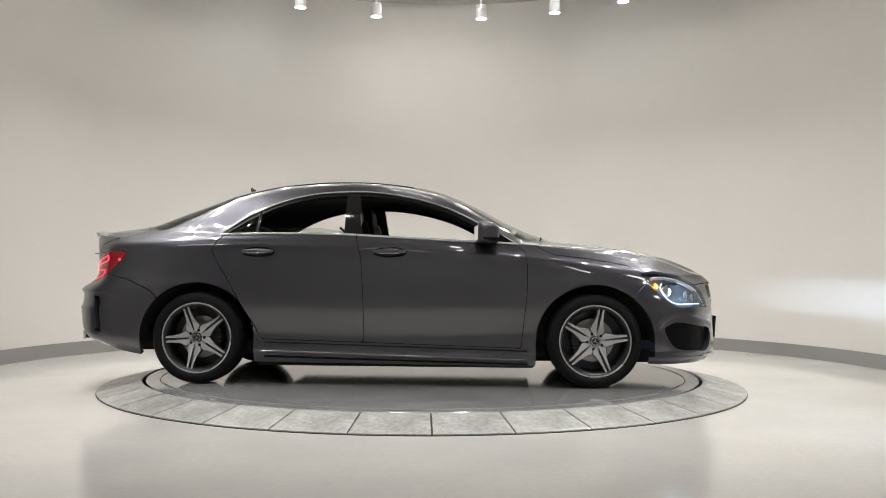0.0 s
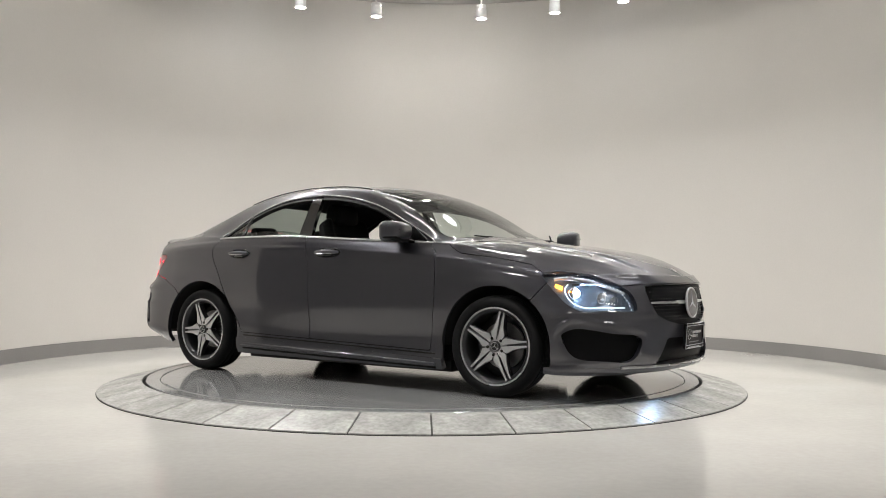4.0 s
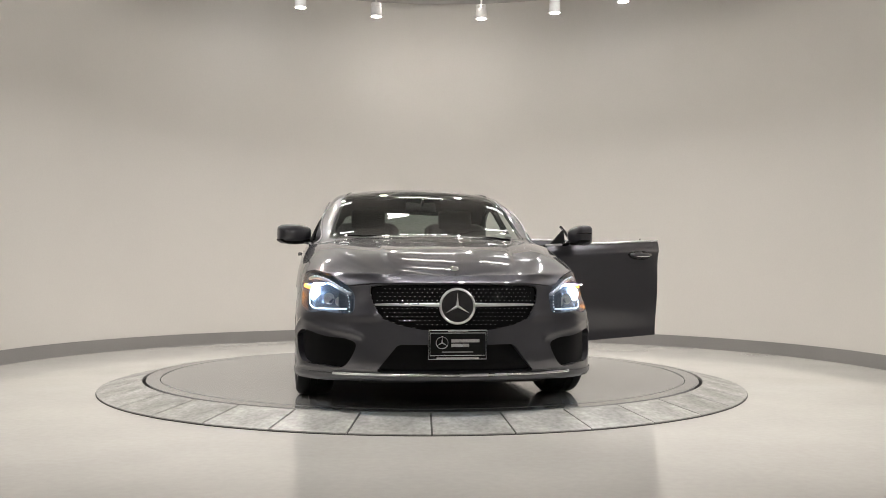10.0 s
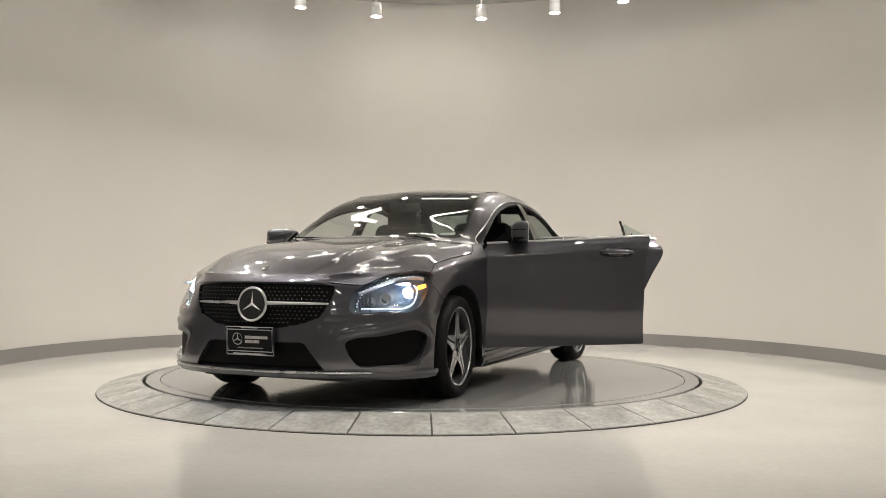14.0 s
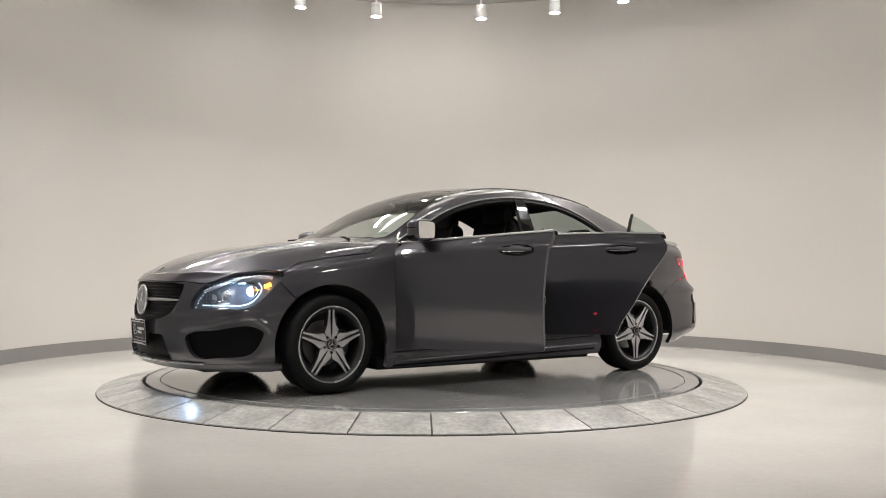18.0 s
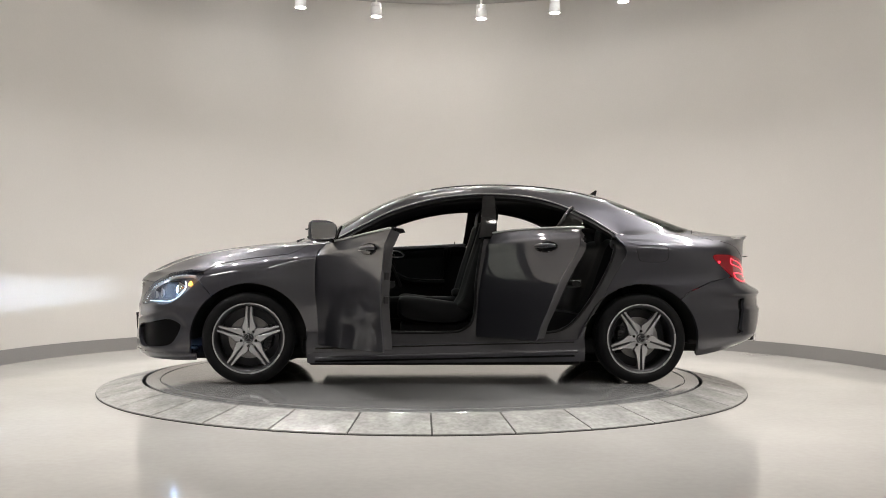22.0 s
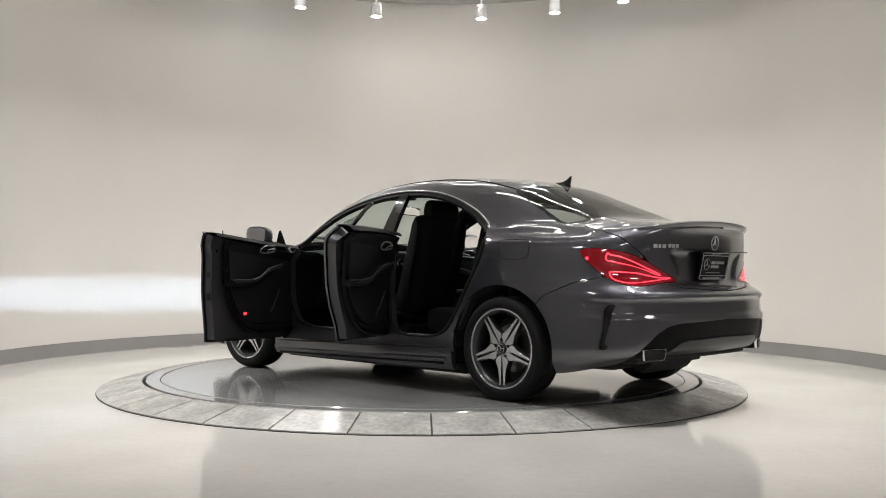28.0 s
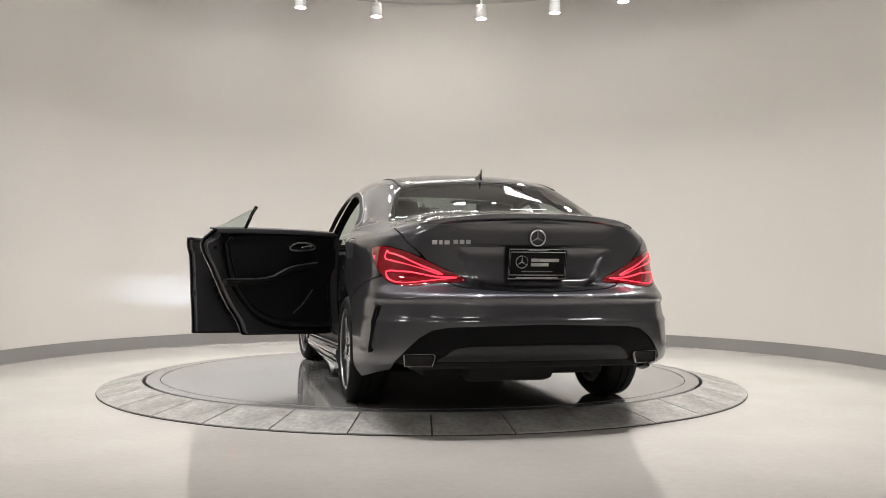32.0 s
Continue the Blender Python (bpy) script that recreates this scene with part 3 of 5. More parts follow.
def rim(verts, norms, faces, depth):
    """Adds an inward turned edge round an open piece."""
    count = {}
    for f in faces:
        for a, b in zip(f, f[1:] + f[:1]):
            count[a, b] = count.get((a, b), 0) + 1
    verts, norms, faces = list(verts), list(norms), list(faces)
    for a, b in [e for e in count if (e[1], e[0]) not in count]:
        if abs(verts[a][1]) < 1e-5 and abs(verts[b][1]) < 1e-5:
            continue
        k = len(verts)
        va, vb = verts[a], verts[b]
        ia, ib = va - depth * norms[a], vb - depth * norms[b]
        n = np.cross(vb - va, ia - va)
        n = n / (np.linalg.norm(n) + 1e-12)
        verts += [va, vb, ib, ia]
        norms += [n] * 4
        faces.append([k, k + 1, k + 2, k + 3])
    return verts, norms, faces


def panel(name, pieces, mat, parent, label="", sides="both", depth=0.02, shift=0.0, m=None):
    """A body panel cut out of the skins. pieces: (skin points, normals, distances); sides: left, right or both."""
    V, N, F = [], [], []
    for P, n, D in pieces:
        v, w, f = cut(P, n, D, shift)
        # outward winding
        if f:
            a = f[len(f) // 2]
            g = np.cross(v[a[1]] - v[a[0]], v[a[2]] - v[a[0]])
            if g @ w[a[0]] < 0:
                f = [k[::-1] for k in f]
        if depth:
            v, w, f = rim(v, w, f, depth)
        o = len(V)
        V += v
        N += w
        F += [[k + o for k in q] for q in f]
    V, N = np.array(V), np.array(N)
    if sides == "right" or sides == "both":
        V2, N2 = V * (1, -1, 1), N * (1, -1, 1)
        F2 = [q[::-1] for q in F]
        if sides == "right":
            V, N, F = V2, N2, F2
        else:
            F = F + [[k + len(V) for k in q] for q in F2]
            V, N = np.concatenate([V, V2]), np.concatenate([N, N2])
    if m is not None:
        inv = m.inverted()
        V = np.array([inv @ Vector(v) for v in V])
        N = np.array([inv.to_3x3() @ Vector(n) for n in N])
    return link_mesh(name, V, F, mat, parent, label, True, N, m)


xz_low, xz_top, xy_top = low[..., (0, 2)], top[..., (0, 2)], top[..., (0, 1)]
# outlines seen from the side: x, z
ARCH_F = [(1.35 + .392 * math.cos(radians(a)), .315 + .372 * math.sin(radians(a))) for a in np.linspace(-5, 185, 60)] + [(.955, .10), (1.745, .10)]
ARCH_R = [(-1.35 + .395 * math.cos(radians(a)), .315 + .378 * math.sin(radians(a))) for a in np.linspace(-5, 185, 60)] + [(-1.745, .10), (-.955, .10)]
DOOR_F = [tuple(p) for p in spline([(.80, 1.2), (.835, .96), (.887, .90), (.90, .797), (.898, .628), (.882, .477), (.858, .262)], 40)] + \
    [(-.204, .292)] + [tuple(p) for p in spline([(-.204, .30), (-.202, .469), (-.211, .697), (-.228, .888), (-.255, .985), (-.27, 1.2)], 30)]
DOOR_R = [tuple(p) for p in spline([(-.27, 1.2), (-.255, .985), (-.228, .888), (-.211, .697), (-.202, .469), (-.204, .30)], 30)] + [(-.204, .292), (-.905, .310)] + \
    [tuple(p) for p in spline([(-.919, .33), (-.952, .406), (-1.03, .52), (-1.146, .731), (-1.225, .855), (-1.246, .915), (-1.228, .965), (-1.185, 1.02), (-1.12, 1.2)], 50)]
WINDOW = rounded([(.80, .975), (.58, 1.092), (.386, 1.190), (.19, 1.256), (0, 1.297), (-.2, 1.319), (-.4, 1.319), (-.6, 1.300), (-.8, 1.250), (-1.0, 1.164), (-1.10, 1.102), (-1.175, 1.046), (-1.17, 1.0), (-1.1, .97), (-.9, .965), (-.4, .96), (0, .94), (.3, .93), (.6, .91), (.80, .90), (.83, .93)], 150)
d_arch = np.maximum(inside(xz_low, ARCH_F), inside(xz_low, ARCH_R))
d_door_f, d_door_r = inside(xz_low, DOOR_F), inside(xz_low, DOOR_R)
d_window = np.minimum(inside(xz_top, WINDOW), np.minimum(0.98 - top[..., 0], 1.0) * 10)
HOOD = [(3, -1), (3, 1), (1.0, 1), (.955, .80), (.965, .72), (1.02, .60), (1.075, .40), (1.11, .2), (1.12, 0), (1.12, -1)]
SCREEN = [(1.07, -1), (1.07, 0), (1.06, .2), (1.03, .40), (.985, .56), (.93, .645), (.85, .680), (.7, .655), (.5, .615), (.3, .575), (.17, .555), (.155, .5), (.19, .3), (.21, 0), (.21, -1)]
BACKLIGHT = [(-1.27, -1), (-1.27, 0), (-1.265, .25), (-1.22, .45), (-1.175, .52), (-1.2, .545), (-1.45, .615), (-1.62, .665), (-1.69, .67), (-1.76, .60), (-1.82, .40), (-1.85, .2), (-1.855, 0), (-1.855, -1)]
BOOT = [(-1.875, -1), (-1.875, 0), (-1.865, .25), (-1.84, .45), (-1.79, .61), (-1.80, .655), (-1.9, .685), (-1.96, .80), (-2.4, .80), (-2.4, -1)]
HOOD_SIDE = [(-2.5, .708), (-1.72, .702), (-1.58, .695), (-1.475, .688), (-1.237, .753), (-.989, .777), (-.845, .764), (-.77, .817), (-.557, .853), (-.242, .888), (-.19, .92), (-.155, .96), (-.15, 1.3), (-2.5, 1.3)]
BUMPER_F = [(1.692, .80), (1.692, .70), (1.605, .604), (1.55, .53), (1.55, 0), (3, 0), (3, .8)]
BUMPER_R = [(-2.02, .745), (-1.855, .711), (-1.674, .634), (-1.60, .56), (-1.60, 0), (-3, 0), (-3, .745)]
SKIRT = [(-.985, .275), (-.18, .249), (.894, .218), (.985, .21), (.985, 0), (-.985, 0)]
d_hood_side = inside(wz_low, HOOD_SIDE) + np.where(u_low < 6.6, 0, -9.0)
d_bump_f = inside(xz_low, BUMPER_F)
d_bump_r = inside(xz_low, BUMPER_R)
d_skirt = inside(xz_low, SKIRT)
d_hood, d_screen = inside(xy_top, HOOD), inside(xy_top, SCREEN)
d_back, d_boot = inside(xy_top, BACKLIGHT), inside(xy_top, BOOT)
GAP = 0.0028


def glass(name, tint, base=0.07):
    """A thin pane: clear with a tint, mirror-like at a glancing view."""
    m = bpy.data.materials.new(name)
    m.use_nodes = True
    nt = m.node_tree
    nt.nodes.remove(nt.nodes["Principled BSDF"])
    t, g, mix, f, power, grow = (nt.nodes.new(k) for k in ("ShaderNodeBsdfTransparent", "ShaderNodeBsdfGlossy", "ShaderNodeMixShader", "ShaderNodeLayerWeight", "ShaderNodeMath", "ShaderNodeMapRange"))
    t.inputs["Color"].default_value = (*tint, 1)
    g.inputs["Roughness"].default_value = 0.0
    f.inputs["Blend"].default_value = 0.5
    power.operation = "POWER"
    power.inputs[1].default_value = 4.0
    grow.inputs["To Min"].default_value, grow.inputs["To Max"].default_value = base, 1.0
    nt.links.new(f.outputs["Facing"], power.inputs[0])
    nt.links.new(power.outputs[0], grow.inputs["Value"])
    nt.links.new(grow.outputs["Result"], mix.inputs[0])
    nt.links.new(t.outputs[0], mix.inputs[1])
    nt.links.new(g.outputs[0], mix.inputs[2])
    nt.links.new(mix.outputs[0], nt.nodes["Material Output"].inputs[0])
    return m


M_GLASS = glass("window_glass", (0.66, 0.74, 0.70), 0.05)
M_DARK_GLASS = glass("rear_glass", (0.42, 0.47, 0.45))
M_COVER = glass("lamp_cover", (0.93, 0.95, 0.97), 0.05)
M_RED_GLASS = material("red_lamp_lens", (0.20, 0.003, 0.008), 0.08, coat=0.8, emit=(1.0, 0.01, 0.03), power=0.05)
M_RED_GLOW = material("red_light_strip", (0.5, 0.02, 0.03), 0.3, emit=(1.0, 0.035, 0.07), power=2.0)
M_RED_DOT = material("red_courtesy_lamp", (0.5, 0.01, 0.01), 0.3, emit=(1.0, 0.03, 0.06), power=3)
M_AMBER = material("amber_marker", (0.8, 0.25, 0.02), 0.2, emit=(1.0, 0.33, 0.03), power=9)
M_XENON = material("xenon_lens", (0.8, 0.9, 1.0), 0.1, emit=(0.50, 0.72, 1.0), power=140)
M_BEAM = material("beam_emitter", (0.8, 0.9, 1.0), 0.1, emit=(0.62, 0.80, 1.0), power=80000)
# the xenon's bluish glow is put into the base colour of bowl and fins
M_BOWL = material("lamp_bowl_xenon_tint", (0.30, 0.35, 0.43), 0.22, 0.6, grain=0.10, scale=80)
M_DRL = material("daylight_strip", (0.8, 0.9, 1.0), 0.2, emit=(0.70, 0.84, 1.0), power=1.0)
M_JAMB = material("grey_jamb_paint", (0.052, 0.0515, 0.056), 0.42, 0.3, grain=0.06, scale=400, coat=0.25)
M_SEAL = material("rubber_seal", (0.012, 0.012, 0.012), 0.55, spec=0.2, grain=0.1, scale=120)
M_TRIM = material("black_interior_trim", (0.014, 0.014, 0.015), 0.65, spec=0.15, grain=0.12, scale=260, bump=0.12, stain=0.05)
M_LEATHER = material("black_leather", (0.011, 0.011, 0.0115), 0.55, spec=0.12, grain=0.12, scale=320, bump=0.16, stain=0.08)
M_SATIN = material("satin_silver", (0.55, 0.55, 0.56), 0.28, 1.0, grain=0.03, scale=100)
M_BRIGHT = material("bright_polished_trim", (0.80, 0.80, 0.81), 0.2, 0.6, grain=0.02, scale=60)
M_INSERT = material("dark_grey_plastic", (0.024, 0.024, 0.025), 0.38, spec=0.3, grain=0.1, scale=200)
M_DULL = material("dull_silver_trim", (0.15, 0.15, 0.155), 0.38, 1.0, grain=0.05, scale=100)
M_STUD = material("silver_stud_paint", (0.55, 0.56, 0.58), 0.3, 0.35, grain=0.03, scale=100)
M_GRILLE_STUD = material("bright_grille_stud", (0.40, 0.40, 0.42), 0.22, 1.0, grain=0.03, scale=100)
M_PAPER = material("white_paper", (0.8, 0.8, 0.78), 0.7, grain=0.02)
M_GREY_INK = material("grey_ink", (0.25, 0.25, 0.26), 0.6, grain=0.02)
M_PLATE = material("black_plate", (0.007, 0.007, 0.0075), 0.4, spec=0.2)
M_MIRROR = material("mirror_glass", (0.9, 0.9, 0.9), 0.01, 1.0)
M_STEEL = material("brake_steel", (0.35, 0.34, 0.33), 0.4, 1.0, grain=0.08, scale=80)
M_UNDER = material("underbody_black", (0.012, 0.012, 0.012), 0.8, grain=0.15, scale=40)

# ---- body panels ----
no_lamps = np.minimum(-d_head - GAP, -d_tail - GAP)
body_low = np.minimum.reduce([-d_arch, -d_door_f - GAP, -d_door_r - GAP, -d_bump_f - GAP, -d_bump_r - GAP, -d_hood_side - GAP, -d_boot_back - GAP, no_lamps])
body_top = np.minimum.reduce([-d_hood, -d_screen - .001, -d_back - .001, -d_boot - GAP, -d_window])
panel("body", [(low, low_n, body_low), (top, top_n, body_top)], M_PAINT, car)
panel("hood", [(top, top_n, d_hood - GAP), (low, low_n, np.minimum.reduce([d_hood_side - GAP, -d_head - GAP, -d_grille - .002]))], M_PAINT, car)
panel("boot_lid", [(top, top_n, d_boot - GAP), (low, low_n, np.minimum.reduce([d_boot_back - GAP, -d_tail - GAP]))], M_PAINT, car)
panel("front_bumper", [(low, low_n, np.minimum.reduce([d_bump_f - GAP, -d_arch, -d_head - GAP, -d_hood_side - GAP, -d_intake, -d_grille, -d_mouth]))], M_PAINT, car, depth=0.034)
panel("rear_bumper", [(low, low_n, np.minimum.reduce([d_bump_r - GAP, -d_arch, -d_tail - GAP, -d_boot_back - GAP, -d_vent, -d_diff]))], M_PAINT, car, depth=0.03)
panel("windscreen", [(top, top_n, d_screen - GAP)], M_GLASS, car, "clear laminated windscreen", depth=0.0)
panel("rear_window", [(top, top_n, d_back - GAP)], M_DARK_GLASS, car, "tinted rear window", depth=0.0)
panel("screen_seal", [(top, top_n, np.minimum(d_screen + .002, .016 - d_screen))], M_SEAL, car, depth=0.01, shift=-0.004)
panel("rear_seal", [(top, top_n, np.minimum(d_back + .002, .022 - d_back))], M_SEAL, car, depth=0.01, shift=-0.004)
d_cowl = np.minimum(inside(xy_top, [(1.125, -1), (1.125, 0), (1.115, .2), (1.08, .40), (1.025, .60), (.975, .71), (.90, .73), (.84, .70), (.93, .645), (.985, .56), (1.03, .40), (1.06, .2), (1.07, 0), (1.07, -1)]), 1)
panel("cowl", [(top, top_n, d_cowl + .006)], M_BLACK, car, depth=0.01, shift=-0.022)
for s in ("left", "right"):
    panel("side_skirt", [(low, low_n, np.minimum(d_skirt, -d_arch - .004))], M_PAINT, car, sides=s, depth=0.03, shift=0.014)
    panel("vent_slot", [(low, low_n, d_vent + .002)], M_GLOSS, car, sides=s, depth=0.0, shift=-0.022)
    panel("intake_mesh", [(low, low_n, d_intake + .006)], M_BLACK, car, sides=s, depth=0.0, shift=-0.033)
panel("diffuser", [(low, low_n, np.minimum.reduce([d_diff - .001, low[..., 2] - .285]))], M_BLACK, car, "black plastic rear diffuser", depth=0.03, shift=-0.014)
d_fin = inside(yz_low, [(-.6, .394), (0, .394), (.40, .388), (.455, .375), (.49, .345), (.53, .305), (-.6, .305)]) + at_rear
panel("diffuser_insert", [(low, low_n, d_fin)], M_INSERT, car, depth=0.012, shift=-0.004)
panel("lower_mouth", [(low, low_n, d_mouth + .006)], M_BLACK, car, depth=0.0, shift=-0.033)
d_lip = np.minimum.reduce([.212 - low[..., 2], 4.15 - u_low, low[..., 2] - .17])
panel("front_lip", [(low, low_n, d_lip)], M_PAINT, car, "painted splitter lip under the bumper", depth=0.02, shift=0.006)


def surf(skin, i, j):
    return Vector(skin[int(i), int(j)])


def on_low(y, z, rear=False):
    """The place on the lower skin nearest to (y, z) seen from the front or from behind."""
    half = slice(NU // 2, NU) if rear else slice(0, NU // 2)
    k = ((low[half][..., 1] - abs(y)) ** 2 + (low[half][..., 2] - z) ** 2)
    i, j = np.unravel_index(np.argmin(k), k.shape)
    p, n = low[half][i, j], low_n[half][i, j]
    s = -1 if y < 0 else 1
    return Vector((p[0], y, z)), Vector((n[0], n[1] * s, n[2])).normalized()


def on_side(x, z):
    k = (low[..., 0] - x) ** 2 + (low[..., 2] - z) ** 2 + np.where(side_part > 0, 0, 9)
    i, j = np.unravel_index(np.argmin(k), k.shape)
    return Vector((x, low[i, j, 1], z)), Vector(low_n[i, j])


def on_w(w, z, rear=False):
    ok = at_rear if rear else at_front
    k = (low_w - w) ** 2 + (low[..., 2] - z) ** 2 - ok
    i, j = np.unravel_index(np.argmin(k), k.shape)
    return Vector(low[i, j]), Vector(low_n[i, j])


side_part = np.minimum(u_low - 2.2, 12.6 - u_low)


def flip(bm):
    """The same shape on the other side of the car."""
    for v in bm.verts:
        v.co.y = -v.co.y
    bmesh.ops.reverse_faces(bm, faces=bm.faces)
    return bm


def both(name, make, mat, parent, label="", smooth=None):
    part(name, make(), mat, parent, label, smooth)
    return part(name, flip(make()), mat, parent, label, smooth)


# ---- grille with studs, bar and ring ----
panel("grille_back", [(low, low_n, d_grille + .008)], M_BLACK, car, "black grille with bright studs", depth=0.0, shift=-0.0165)
panel("grille_frame", [(low, low_n, np.minimum(d_grille + .001, .005 - d_grille))], M_GLOSS, car, depth=0.03, shift=-0.002)
bm = bmesh.new()
for r in range(11):
    zz = .483 + r * .0215
    for c in range(-18, 19):
        yy = (c + 0.5 * (r % 2)) * .027
        inside_it = inside(np.array([[abs(yy), zz]]), GRILLE)[0]
        if inside_it < .02 or abs(zz - .590) < .020 or math.hypot(yy, zz - .583) < .105:
            continue
        p, n = on_low(yy, zz)
        tmp = box(-.0038, .0038, -.0024, .0024, -.002, .003, .001, 1)
        join(bm, tmp, Matrix.Translation(p - n * .014) @ n.to_track_quat("Z", "Y").to_matrix().to_4x4())
tagged(part("grille_studs", bm, M_GRILLE_STUD, car, "rows of small bright studs"), kind="stuff")


def grille_bar():
    pts = []
    for y in np.linspace(.085, .445, 14):
        p, n = on_low(y, .588 + .004 * y)
        pts.append(p - n * .012 + Vector((.004, 0, 0)))
    return tube(pts, [.011 - .006 * (k / 13.0) for k in range(14)], 10, flat=1.1)


both("grille_bar", grille_bar, M_SATIN, car, "satin silver bar across the grille", 60)


def star(r, thick):
    """A ring with three tapered rays, facing +x."""
    bm = bmesh.new()
    ring = [(0, r * math.cos(a), r * math.sin(a)) for a in np.linspace(0, 2 * math.pi, 49)[:-1]]
    join(bm, tube(ring, thick, 8, closed=True))
    for k in range(3):
        a = radians(90 + 120 * k)
        c, s = math.cos(a), math.sin(a)
        tip, base = r, r * 0.11
        v = [bm.verts.new((0.25 * thick, c * tip, s * tip)), bm.verts.new((0, -s * base * 1.2 , c * base * 1.2)), bm.verts.new((0, s * base * 1.2, -c * base * 1.2)), bm.verts.new((1.6 * thick, 0, 0))]
        back = [bm.verts.new((-thick, q.co.y, q.co.z)) for q in v[:3]]
        for f in ((v[0], v[1], v[3]), (v[0], v[3], v[2]), (v[0], back[0], back[1], v[1]), (v[2], back[2], back[0], v[0])):
            bm.faces.new(f)
    return bm


nose = part("nose_emblem", star(.092, .0075), M_BRIGHT, car, "large chrome ring emblem with three rays", 40, pose(2.278, 0, .583, 0, -4, 0))
part("emblem_disc", lathe([(0, .004), (.086, .004), (.090, -.012), (0, -.012)], 40, axis="x"), M_GLOSS, nose)
part("tail_emblem", star(.041, .0042), M_BRIGHT, car, "small chrome ring emblem with three rays", 40, pose(-2.277, 0, .945, 0, 6, 180))
part("hood_badge", lathe([(0, .004), (.018, .003), (.024, 0), (.024, -.004), (0, -.004)], 24), M_CHROME, car, "small round bonnet badge", 40, pose(2.160, 0, .787, 0, 32, 0))


# ---- number plate holders with printed bars instead of writing ----
def dealer_plate(x, z, back):
    turn = pose(x, 0, z, 0, 0, 180 if back else 0) @ pose(0, 0, 0, 0, 4 if not back else 12, 0)
    root = part("plate_holder", box(-.008, .006, -.157, .157, -.078, .078, .003), M_PLATE, car, "black dealer plate in a chrome frame", None, turn)
    frame_bm = bmesh.new()
    for y0, y1, z0, z1 in ((-.160, .160, .066, .081), (-.160, .160, -.081, -.060), (-.160, -.152, -.060, .066), (.152, .160, -.060, .066)):
        box(.0055, .011, y0, y1, z0, z1, .0015, 1, frame_bm)
    part("frame", frame_bm, M_PLATE, root)
    for y0, z0 in ((.157, .078), (.150, .063)):
        loop = [(.0115, y0, z0), (.0115, -y0, z0), (.0115, -y0, -z0 if y0 > .155 else -.058), (.0115, y0, -z0 if y0 > .155 else -.058)]
        part("frame_edge", tube(loop, .0026, 6, closed=True), M_STUD, root)
    for y0, y1, zc, h in ((-.055, .055, .074, .006), (-.115, .115, -.072, .007)):
        part("printed_bar", box(.0112, .0118, y0, y1, zc - h / 2, zc + h / 2), M_SATIN, root)
    for y0, y1, zc, h in ((-.035, .118, .020, .017), (-.035, .062, -.004, .017), (-.085, .085, -.040, .006)):
        part("printed_bar", box(.0062, .0072, y0, y1, zc - h / 2, zc + h / 2), M_SATIN if h > .01 else M_GREY_INK, root)
    part("printed_emblem", star(.032, .0022), M_SATIN, root, "", 40, pose(.007, -.085, .010))


dealer_plate(2.288, .378, False)
dealer_plate(-2.262, .812, True)


